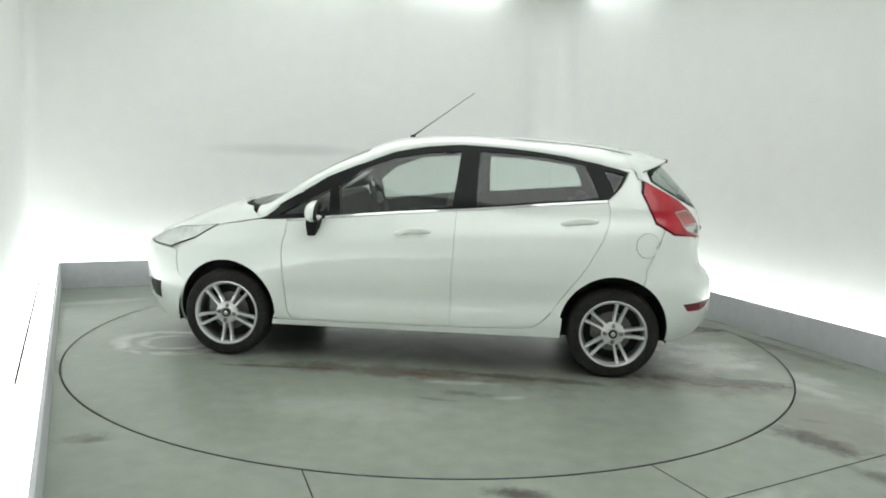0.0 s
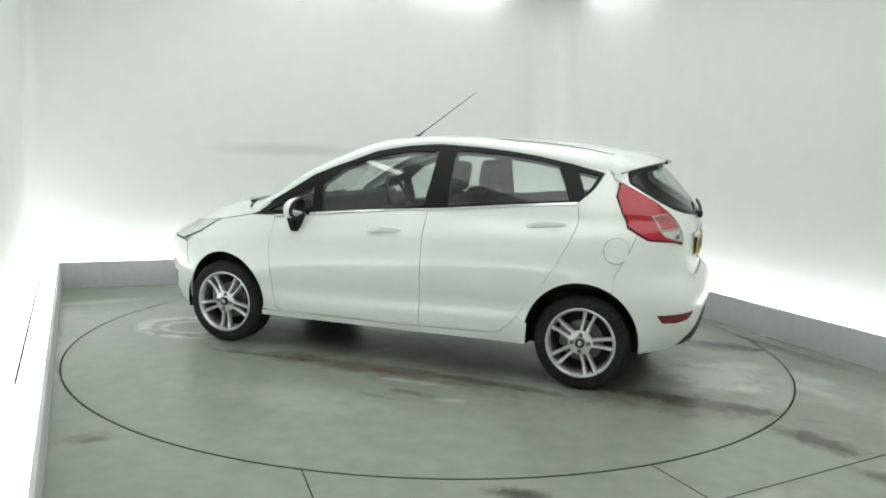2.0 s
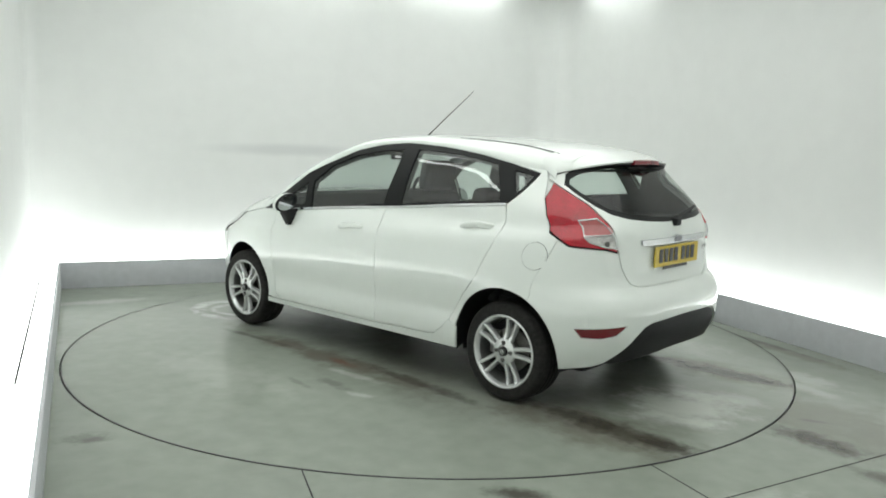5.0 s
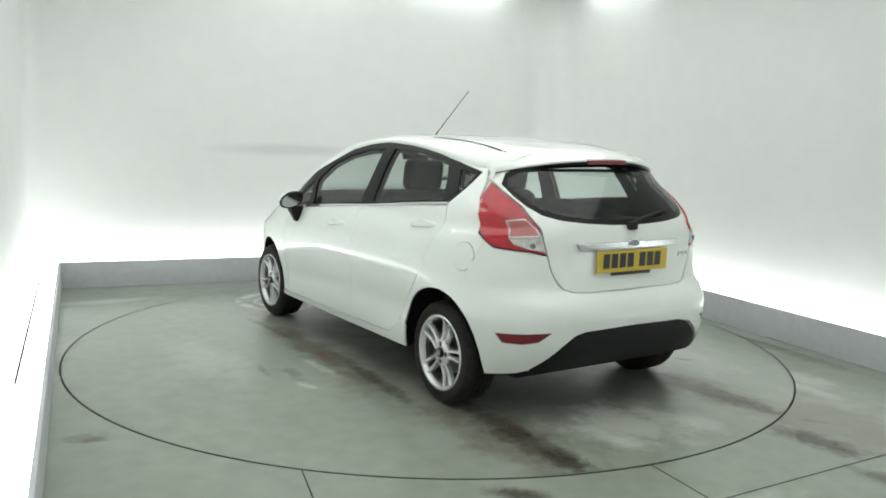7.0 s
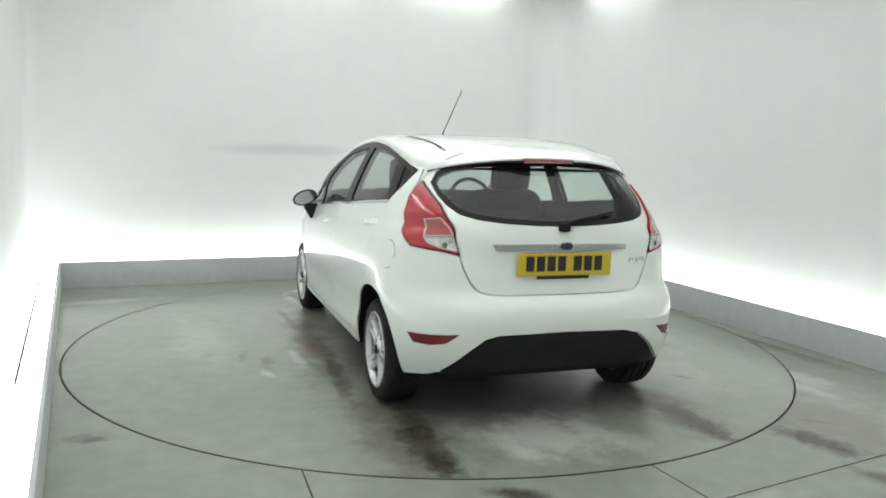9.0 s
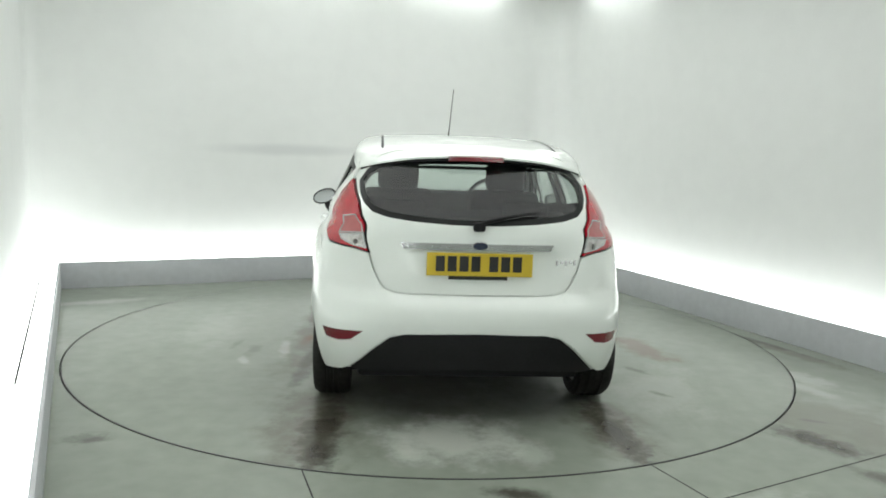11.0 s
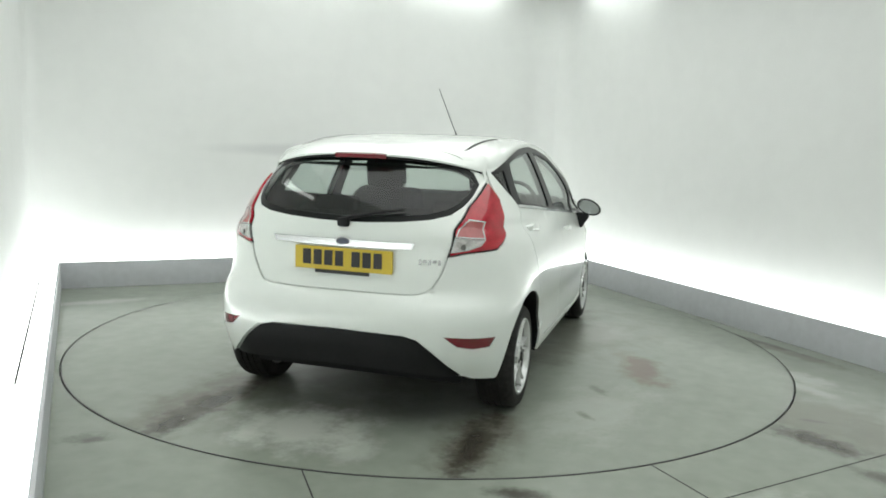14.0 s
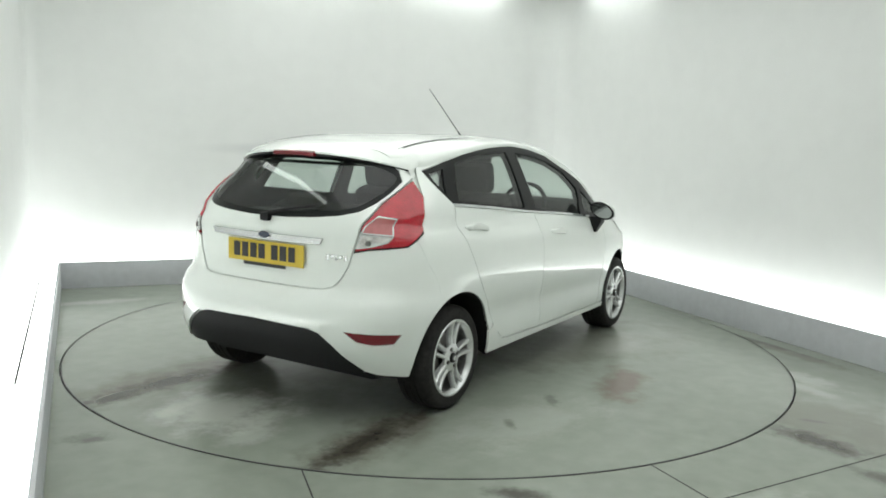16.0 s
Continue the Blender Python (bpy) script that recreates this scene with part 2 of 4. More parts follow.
o = ring(0.5)
tagged(part("ceiling", prism(o, WALL_TOP + 0.004, WALL_TOP + 0.1), WALL, None, smooth=False), "plain white ceiling", "ceiling", kind="structure")


def luminaire(c, way, length, group="ceiling wall washers"):
    """A slim ceiling light fitting: a white housing with a glowing diffuser."""
    lum = new("ceiling_light")
    lum.matrix_basis = pose(c.x, c.y, WALL_TOP, 0, 0, math.degrees(math.atan2(way.y, way.x)))
    tagged(lum, "slim white ceiling light fitting, switched on", "ceiling light", group)
    l = length / 2
    part("housing", bevel(prism([(-l, -.06), (l, -.06), (l, .06), (-l, .06)], -0.03, 0.0), 0.004, 1), WALL, lum, smooth=False)
    part("diffuser", bevel(prism([(-l + .02, -.05), (l - .02, -.05), (l - .02, .05), (-l + .02, .05)], -0.05, -0.032), 0.004, 1), TUBE, lum, "glowing white diffuser", smooth=False)


TUBE = material("tube_diffuser", (0.9, 0.9, 0.9), 0.5, emit=(0.95, 1.0, 0.97), power=10.0)
BACK_WAY = (BR - BL).normalized()
luminaire(BR - BACK_WAY * 1.15 + BACK_OUT * 0.15, BACK_WAY, 1.3)
luminaire(BR - BACK_WAY * 2.80 + BACK_OUT * 0.13, BACK_WAY, 1.5)
luminaire(BR + RIGHT_WAY * 0.85 + RIGHT_OUT * 0.15, RIGHT_WAY, 1.2)
# added fitting out of view, there to brighten the left wall
luminaire(BL + LEFT_WAY * 2.56 + LEFT_OUT * 0.02, LEFT_WAY, 2.13)
a, e = BL + LEFT_WAY * 0.75 + LEFT_OUT * 0.1385, BL + LEFT_WAY * 3.75 + LEFT_OUT * 0.1385
tagged(part("light_joint_left", prism([a - LEFT_OUT * 0.006, e - LEFT_OUT * 0.006, e + LEFT_OUT * 0.006, a + LEFT_OUT * 0.006], 0.0, KERB_H - 0.001), DARK, None, smooth=False), "thin dark joint between two light diffusers", "light trough", kind="structure")

# joints between the fixed floor plates
for a, e in (((-0.545, -2.40), (-0.331, -3.045)), ((1.035, -2.235), (1.32, -2.874)), ((0.977, -2.723), (2.709, -1.754))):
    a, e = Vector(a), Vector(e)
    n = (e - a).normalized().orthogonal() * 0.003
    tagged(part("floor_joint", prism([a - n, e - n, e + n, a + n], -0.002, 0.0012), DARK, None, smooth=False), "thin dark joint between floor plates", "floor joint", "joints in the floor", "structure")

turntable = new("turntable")
tagged(turntable, "round grey floor turntable with tyre marks and rusty stains", "turntable")
bm = prism([(math.cos(2 * math.pi * k / N) * R_DISC, math.sin(2 * math.pi * k / N) * R_DISC) for k in range(N)], -0.05, 0.0)
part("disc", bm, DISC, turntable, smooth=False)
bm = bmesh.new()
rim = [[bm.verts.new((math.cos(2 * math.pi * k / N) * rr, math.sin(2 * math.pi * k / N) * rr, zz)) for k in range(N)] for rr, zz in ((R_DISC - .006, .0012), (R_DISC + .001, .0012), (R_DISC + .001, -.05))]
for p, q in zip(rim, rim[1:]):
    for k in range(N):
        bm.faces.new((p[k], p[(k + 1) % N], q[(k + 1) % N], q[k]))
part("edge_band", bm, STEEL_EDGE, turntable, "worn steel edge band")


# ---------------------------------------------------------------- car materials
PAINT = material("white_car_paint", (0.83, 0.868, 0.83), 0.30, coat=0.9, var=0.012, scale=1.5)
BLACK_GLOSS = material("gloss_black_trim", (0.010, 0.011, 0.011), 0.32)
BLACK = material("black_plastic", (0.013, 0.013, 0.014), 0.5, var=0.15, scale=8, bump=0.08, bump_scale=220)
LINING = material("dark_lining", (0.045, 0.046, 0.047), 0.85, var=0.2, scale=6)
CLOTH = material("seat_cloth", (0.045, 0.046, 0.048), 0.9, var=0.25, scale=12, bump=0.05, bump_scale=60)
RUBBER = material("tyre_rubber", (0.022, 0.0212, 0.020), 0.75, var=0.4, scale=5, bump=0.12, bump_scale=90)
ALLOY = material("silver_alloy", (0.72, 0.73, 0.73), 0.27, metal=0.6, var=0.05, scale=9)
# rim alloy darkened in its colour for the shade behind the spokes
BARREL = material("shaded_alloy", (0.13, 0.13, 0.128), 0.5, metal=0.3, var=0.3, scale=10)
STEEL = material("brake_steel", (0.16, 0.155, 0.15), 0.5, metal=0.8, var=0.3, scale=14)
CHROME = material("chrome", (0.78, 0.79, 0.8), 0.12, metal=1.0)
SATIN = material("satin_chrome", (0.60, 0.61, 0.62), 0.2, metal=0.85, var=0.04, scale=10)
RED = material("red_lens", (0.43, 0.006, 0.020), 0.12, coat=0.8, var=0.22, scale=14, bump=0.1, bump_scale=40)
PINK = material("pink_lens", (0.40, 0.10, 0.10), 0.15, coat=0.8, var=0.12, scale=30)
CLEAR = material("clear_lens", (0.62, 0.59, 0.58), 0.15, metal=0.4, coat=1.0, var=0.5, scale=26, bump=0.25, bump_scale=50)
REFLECTOR = material("dark_red_reflector", (0.17, 0.006, 0.013), 0.2, coat=0.6, var=0.1, scale=40)
YELLOW = material("yellow_plate", (0.62, 0.45, 0.03), 0.4, var=0.04, scale=12)
INK = material("black_ink", (0.012, 0.012, 0.012), 0.4)
BADGE = material("dark_blue_badge", (0.02, 0.03, 0.06), 0.2, coat=0.6)
MIRROR = material("mirror_glass", (0.42, 0.44, 0.44), 0.02, metal=1.0)
LAMP_GLASS = material("headlamp_lens", (0.74, 0.76, 0.75), 0.15, metal=0.3, coat=1.0, var=0.2, scale=18)


def glass(name, tint, gloss):
    """Clear pane: tinted see-through, with more mirror gloss at flat angles."""
    m = bpy.data.materials.new(name)
    m.use_nodes = True
    nt = m.node_tree
    nt.nodes.clear()
    out, mix = nt.nodes.new("ShaderNodeOutputMaterial"), nt.nodes.new("ShaderNodeMixShader")
    tr, gl, lw = nt.nodes.new("ShaderNodeBsdfTransparent"), nt.nodes.new("ShaderNodeBsdfGlossy"), nt.nodes.new("ShaderNodeLayerWeight")
    pw, ad = nt.nodes.new("ShaderNodeMath"), nt.nodes.new("ShaderNodeMath")
    pw.operation, ad.operation = "POWER", "MULTIPLY_ADD"
    pw.inputs[1].default_value = 5.0
    ad.inputs[1].default_value, ad.inputs[2].default_value = 0.9, gloss
    tr.inputs[0].default_value = (*tint, 1)
    gl.inputs["Roughness"].default_value = 0.02
    for a, b in ((lw.outputs["Facing"], pw.inputs[0]), (pw.outputs[0], ad.inputs[0]), (ad.outputs[0], mix.inputs[0]), (tr.outputs[0], mix.inputs[1]), (gl.outputs[0], mix.inputs[2]), (mix.outputs[0], out.inputs[0])):
        nt.links.new(a, b)
    return m


for m in (BLACK_GLOSS, BLACK, RUBBER, LINING, CLOTH):
    m.node_tree.nodes["Principled BSDF"].inputs["Specular IOR Level"].default_value = 0.2

GLASS = glass("window_glass", (0.76, 0.82, 0.79), 0.06)
SIDE_GLASS = glass("side_window_glass", (0.78, 0.84, 0.81), 0.10)

# ---------------------------------------------------------------- car body surface
from mathutils.geometry import delaunay_2d_cdt


def spline(xs, ys):
    """A smooth curve through given heights that makes no waves between them."""
    h = [b - a for a, b in zip(xs, xs[1:])]
    d = [(b - a) / k for a, b, k in zip(ys, ys[1:], h)]
    m = [d[0]] + [0 if p * q <= 0 else 2 * p * q / (p + q) for p, q in zip(d, d[1:])] + [d[-1]]

    def f(x):
        x = min(max(x, xs[0]), xs[-1])
        i = 0
        while i < len(h) - 1 and x > xs[i + 1]:
            i += 1
        t = (x - xs[i]) / h[i]
        return ys[i] * (1 + 2 * t) * (1 - t) ** 2 + m[i] * h[i] * t * (1 - t) ** 2 + ys[i + 1] * t * t * (3 - 2 * t) + m[i + 1] * h[i] * t * t * (t - 1)
    return f


HALF = spline([.15, .22, .30, .40, .55, .70, .82, .90, .96, 1.0, 1.1, 1.2, 1.3, 1.38, 1.44], [.77, .820, .838, .846, .852, .855, .845, .822, .79, .775, .735, .69, .64, .585, .52])
TAIL = spline([.15, .22, .30, .42, .55, .62, .66, .75, .85, .92, .99, 1.05, 1.17, 1.30, 1.36, 1.44], [-1.72, -1.79, -1.84, -1.872, -1.872, -1.845, -1.80, -1.785, -1.785, -1.79, -1.775, -1.74, -1.64, -1.51, -1.44, -1.3])
NOSE = spline([.15, .25, .40, .55, .62, .672, .731, .81, .923, .977, 1.08, 1.215, 1.348, 1.44], [1.90, 1.965, 2.015, 2.022, 2.008, 1.985, 1.895, 1.72, 1.43, 1.2, 1.0, .735, .42, .2])
XA, XB, NB, LA, LB = -0.7, 0.55, 3.1, 1.1, 1.3
SQUARE = spline([.15, .50, .78, .95, 1.10, 1.20, 1.5], [3.8, 4.2, 3.8, 3.8, 3.5, 3.2, 3.0])
S_TAIL, S_NOSE = XA - LA * math.pi / 2, XB + LB * math.pi / 2


def crease(x, z):
    """The shoulder line and the hollow low on the doors."""
    fade = 1 / (1 + math.exp((abs(x + 0.05) - 0.95) / 0.06))
    hollow = 0.016 * math.exp(-((z - 0.43 + 0.03 * x) / 0.075) ** 2) * fade
    shoulder = 0.015 / (1 + math.exp(-(z - 0.835 + 0.075 * x) / 0.008)) if z < 1.0 else 0.015
    return hollow + shoulder * (1 if z < 0.97 else max(0, (1.02 - z) / 0.05))


def skin0(s, z):
    w = HALF(z)
    if XA <= s <= XB:
        return Vector((s, w - crease(s, z), z))
    if s < XA:
        a, n, far, k = (XA - s) / LA, SQUARE(z), XA - TAIL(z), -1
    else:
        a, n, far, k = (s - XB) / LB, NB, max(NOSE(z) - XB, 0.02), 1
    c, q = math.cos(a), abs(math.sin(a))
    r = (abs(c) ** n + q ** n) ** (-1 / n)
    x = (XA if k < 0 else XB) + k * far * r * q
    y = r * c * w
    return Vector((x, y - math.copysign(crease(x, z) * min(1, abs(y) * 2), y), z))


def skin(s, z, off=0.0):
    p = skin0(s, z)
    if off:
        e = 0.004
        n = (skin0(s + e, z) - skin0(s - e, z)).cross(skin0(s, z + e) - skin0(s, z - e))
        if n.length > 1e-9:
            n.normalize()
            if n.dot(Vector((p.x * 0.15, p.y, 0.05))) < 0:
                n = -n
            p = p + n * off
    return p


def sx(x, z):
    """The place along the skin of a point on the left side at x."""
    if XA <= x <= XB:
        return x
    n, far, a = (SQUARE(z), XA - TAIL(z), XA - x) if x < XA else (NB, NOSE(z) - XB, x - XB)
    q = min(a / far, 1)
    t = math.atan2(q, max(1 - q ** n, 0) ** (1 / n))
    return XA - LA * t if x < XA else XB + LB * t


def sy(y, z):
    """The place along the skin of a point on the tail at y."""
    v = max(min(y / HALF(z), 1), -1)
    n = SQUARE(z)
    return XA - LA * math.atan2((1 - abs(v) ** n) ** (1 / n), v)


def side(*pts):
    return [(sx(x, z), z) for x, z in pts]


def tail(*pts):
    return [(sy(y, z), z) for y, z in pts]


def flip(pts):
    """The other half of an outline round the tail."""
    return [(2 * S_TAIL - s, z) for s, z in reversed(pts)]


def inside(p, poly):
    r = False
    for (x0, y0), (x1, y1) in zip(poly, poly[1:] + poly[:1]):
        if (y0 > p[1]) != (y1 > p[1]) and p[0] < x0 + (p[1] - y0) / (y1 - y0) * (x1 - x0):
            r = not r
    return r


def dense(poly, step):
    out = []
    for a, b in zip(poly, poly[1:] + poly[:1]):
        n = max(1, int(math.hypot(b[0] - a[0], b[1] - a[1]) / step + 0.999))
        out += [(a[0] + (b[0] - a[0]) * k / n, a[1] + (b[1] - a[1]) * k / n) for k in range(n)]
    return out


def soften(poly, times=1):
    """Rounds an outline by cutting its corners."""
    for _ in range(times):
        out = []
        for a, b in zip(poly, poly[1:] + poly[:1]):
            out += [(a[0] * .75 + b[0] * .25, a[1] * .75 + b[1] * .25), (a[0] * .25 + b[0] * .75, a[1] * .25 + b[1] * .75)]
        poly = out
    return poly


def shrink(poly, d):
    """Moves an outline inwards by d (outwards where negative)."""
    area = sum(a[0] * b[1] - b[0] * a[1] for a, b in zip(poly, poly[1:] + poly[:1]))
    k = 1 if area > 0 else -1
    out = []
    n = len(poly)
    for i in range(n):
        a, b, c = Vector(poly[i - 1]), Vector(poly[i]), Vector(poly[(i + 1) % n])
        u, v = (b - a), (c - b)
        if u.length < 1e-6 or v.length < 1e-6:
            out.append(poly[i])
            continue
        u.normalize(), v.normalize()
        nu, nv = Vector((-u.y, u.x)) * k, Vector((-v.y, v.x)) * k
        m = nu + nv
        m = m / max(m.length_squared / 2, 0.35) if m.length > 1e-6 else nu
        out.append((b.x + m.x * d, b.y + m.y * d))
    return out


def sheet(poly, off, holes=(), thick=0.012, step=0.035, edge=0.03, place=skin, mirror=False):
    """A panel cut out of the skin along an outline, with its edges turned in."""
    loops = [dense(poly, edge)] + [dense(h, edge) for h in holes]
    pts, edges = [], []
    for lp in loops:
        k = len(pts)
        pts += lp
        edges += [(k + i, k + (i + 1) % len(lp)) for i in range(len(lp))]
    x0, x1 = min(p[0] for p in poly), max(p[0] for p in poly)
    z0, z1 = min(p[1] for p in poly), max(p[1] for p in poly)
    near = np.array(pts)
    for i in range(int((x1 - x0) / step) + 1):
        for j in range(int((z1 - z0) / step) + 1):
            p = (x0 + (i + 0.5 * (j % 2)) * step, z0 + j * step)
            if inside(p, poly) and not any(inside(p, h) for h in holes) and np.min(np.abs(near - p).max(1)) > step * 0.45:
                pts.append(p)
    vs, _, fs, *_ = delaunay_2d_cdt([Vector(p) for p in pts], edges, [], 0, 1e-6)
    bm = bmesh.new()
    verts = [bm.verts.new(place(v.x, v.y, off)) for v in vs]
    inner = {}
    for f in fs:
        c = sum((vs[i] for i in f), Vector((0, 0))) / len(f)
        if inside(c, poly) and not any(inside(c, h) for h in holes):
            try:
                bm.faces.new([verts[i] for i in f])
            except ValueError:
                pass
    if thick:
        index = {v: i for i, v in enumerate(verts)}
        for e in [e for e in bm.edges if len(e.link_faces) == 1]:
            q = []
            for v in e.verts:
                if v not in inner:
                    i = index[v]
                    inner[v] = bm.verts.new(place(vs[i].x, vs[i].y, off - thick))
                q.append(inner[v])
            bm.faces.new((e.verts[0], e.verts[1], q[1], q[0]))
    for v in [v for v in bm.verts if not v.link_faces]:
        bm.verts.remove(v)
    if mirror:
        bmesh.ops.scale(bm, vec=(1, -1, 1), verts=bm.verts[:])
    return bm


def both(name, poly, mat, parent, off=0.0, label="", **kw):
    """A panel on the left side and its like on the right."""
    return [part(name, sheet(poly, off, mirror=m, **kw), mat, parent, label) for m in (False, True)]


# the top: roof, windscreen and pillars hang between the two cant rails
RAIL = spline([-1.56, -1.45, -1.36, -1.28, -1.09, -.884, -.53, -.25, -.03, .182, .39, .64, .842, 1.03, 1.12, 1.20], [1.285, 1.28, 1.268, 1.25, 1.285, 1.323, 1.361, 1.373, 1.356, 1.316, 1.236, 1.13, 1.01, .882, .925, .972])
CROWN = spline([-1.62, -1.33, -1.04, -.65, -.25, .154, .40, .735, .99, 1.2], [1.305, 1.363, 1.399, 1.418, 1.425, 1.403, 1.332, 1.172, 1.022, 0.96])


def top(x, v, off=0.0):
    """A point of the top at x; v runs from -1 at the right rail to 1 at the left."""
    zr = RAIL(x)
    w = skin0(sx(x, zr), zr).y if x > TAIL(zr) + 0.004 else 0.001
    a = abs(v)
    p = 2.5
    return Vector((x, v * w, zr + (CROWN(x) - zr) * max(1 - a ** p, 0) ** (1 / p) + off))


def top_patch(x0, x1, v0, v1, off=0.0, nx=24, nv=24, thick=0.01):
    bm = bmesh.new()
    g = []
    for i in range(nx + 1):
        x = x0 + (x1 - x0) * i / nx
        row = []
        for j in range(nv + 1):
            t0, t1 = math.asin(max(-1, min(1, v0))), math.asin(max(-1, min(1, v1)))
            row.append(bm.verts.new(top(x, math.sin(t0 + (t1 - t0) * j / nv), off)))
        g.append(row)
    for i in range(nx):
        for j in range(nv):
            bm.faces.new((g[i][j], g[i + 1][j], g[i + 1][j + 1], g[i][j + 1]))
    if thick:
        rim = [e for e in bm.edges if len(e.link_faces) == 1]
        r = bmesh.ops.extrude_edge_only(bm, edges=rim)
        bmesh.ops.translate(bm, vec=(0, 0, -thick), verts=[v for v in r["geom"] if isinstance(v, bmesh.types.BMVert)])
    return bm


def box(size, at, turn=(0, 0, 0), round_off=0.0, seg=2):
    bm = bmesh.new()
    bmesh.ops.create_cube(bm, size=1)
    bmesh.ops.scale(bm, vec=size, verts=bm.verts[:])
    if round_off:
        bevel(bm, round_off, seg)
    bmesh.ops.transform(bm, matrix=pose(*at, *turn), verts=bm.verts[:])
    return bm


def lathe(profile, n=48, close=False):
    """Turns a profile of (radius, depth) round the y axis."""
    bm = bmesh.new()
    rings = [[bm.verts.new((r * math.cos(2 * math.pi * k / n), y, r * math.sin(2 * math.pi * k / n))) for k in range(n)] for r, y in profile]
    pairs = list(zip(rings, rings[1:])) + ([(rings[-1], rings[0])] if close else [])
    for a, b in pairs:
        for k in range(n):
            bm.faces.new((a[k], a[(k + 1) % n], b[(k + 1) % n], b[k]))
    if not close:
        for r in (rings[0], rings[-1]):
            bm.faces.new(r)
    return bm


def arc(cx, cz, r, a0, a1, n=18):
    return [(cx + r * math.cos(radians(a0 + (a1 - a0) * k / n)), cz + r * math.sin(radians(a0 + (a1 - a0) * k / n))) for k in range(n + 1)]


# ---------------------------------------------------------------- the car
car = new("car")
tagged(car, "white five-door hatchback with silver alloy wheels on the turntable", "car")

G = 0.0022
DLO = [(1.03, .876), (.842, 1.004), (.64, 1.123), (.39, 1.23), (.182, 1.31), (-.03, 1.35), (-.25, 1.367), (-.53, 1.355), (-.884, 1.317), (-1.09, 1.279), (-1.275, 1.232),
       (-1.235, 1.152), (-1.15, 1.065), (-.74, 1.028), (-.33, .986), (.14, .948), (.64, .897)]
BELT = [(-1.15, 1.053), (-.74, 1.018), (-.33, .976), (.14, .938), (.64, .887), (.84, .866)]
FRONT_GLASS = [(.50, .920), (.525, 1.093), (.384, 1.200), (.175, 1.275), (-.04, 1.312), (-.24, 1.327), (-.228, 1.18), (-.205, .994), (.14, .960)]
REAR_GLASS = [(-.355, 1.004), (-.352, 1.19), (-.36, 1.332), (-.667, 1.318), (-.866, 1.295), (-1.005, 1.270), (-1.06, 1.17), (-1.095, 1.076), (-.74, 1.044)]
QUARTER_GLASS = [(-1.125, 1.242), (-1.25, 1.22), (-1.185, 1.112)]
SAIL_GLASS = [(.575, .935), (.578, 1.085), (.76, .985), (.90, .905)]
ARCH_F, ARCH_R = (1.250, .275, .334), (-1.214, .292, .330)

front_door = side((.846, .80), (.866, .69), (.856, .508), (.840, .36), (.825, .295), (.784, .263), (-.217, .272), (-.22, .534), (-.227, .78), (-.234, .972), *BELT[3:])
rear_door = side((-.234, .972), (-.227, .78), (-.22, .534), (-.217, .272), (-.66, .288), (-.735, .30), (-.79, .34), (-.845, .402), (-.955, .559), (-1.048, .685), (-1.125, .83), (-1.16, .92), (-1.166, .99), *BELT[:3])
both("front_door", shrink(front_door, G), PAINT, car)
both("rear_door", shrink(rear_door, G), PAINT, car)
fender = side((.84, .874), (.846, .80), (.866, .69), (.856, .508), (.840, .36), (.826, .295), (.80, .262), (.93, .262), *arc(*ARCH_F, 176, 10)[0:], (1.60, .50), (1.61, .645), (1.48, .725), (1.325, .818), (1.03, .872))
both("front_fender", shrink(fender, G), PAINT, car)
sill = side((.935, .224), (.928, .258), (.80, .258), (-.217, .268), (-.66, .284), (-.735, .296), (-.79, .336), (-.84, .392), (-.905, .36), (-.895, .238))
both("sill", shrink(sill, 0.001), PAINT, car, off=0.006)
LAMP_OUT = side((-1.357, 1.106), (-1.40, 1.02), (-1.440, .937), (-1.50, .905), (-1.555, .873))
LAMP_IN = tail((.527, .843), (.55, .955), (.582, 1.078), (.612, 1.186))
tail_lamp = LAMP_OUT + tail((.60, .860)) + LAMP_IN
quarter = side((-.79, .338), (-.845, .404), (-.955, .559), (-1.048, .685), (-1.125, .83), (-1.16, .92), (-1.166, .99), (-1.152, 1.062), (-1.235, 1.148), (-1.280, 1.232), (-1.09, 1.283), (-.884, 1.321), (-.6, 1.355),
               (-.6, 1.3565), (-.884, 1.324), (-1.09, 1.286), (-1.28, 1.252), (-1.30, 1.256)) + tail((.620, 1.194)) + LAMP_OUT[:4] + side((-1.461, .80), (-1.395, .62), *arc(*ARCH_R, 120, 10), (-.84, .397))
both("quarter_panel", shrink(quarter, 0.0012), PAINT, car)
bumper_half = side((-1.395, .62), (-1.461, .80)) + LAMP_OUT[3:] + tail((.60, .860), (.527, .843), (.507, .77), (.470, .702), (.442, .673), (.385, .658), (.30, .654), (0, .652))
bumper_low = tail((0, .484), (.35, .478), (.42, .462), (.49, .412), (.56, .342), (.62, .284), (.655, .264)) + side(*arc(*ARCH_R, 190, 120))
REFLEX = tail((.757, .466), (.66, .474), (.545, .483), (.605, .434), (.67, .419), (.735, .420))
bumper = bumper_half[:-1] + flip(bumper_half) + [(2 * S_TAIL - s, z) for s, z in reversed(bumper_low)] + bumper_low[1:]
rear_bumper = part("rear_bumper", sheet(shrink(bumper, G), 0.004, holes=[REFLEX, flip(REFLEX)]), PAINT, car, "white rear bumper with red reflectors")
for r in (REFLEX, flip(REFLEX)):
    part("reflector", sheet(shrink(r, 0.002), 0.001, step=0.03), REFLECTOR, rear_bumper, "dark red bumper reflector")
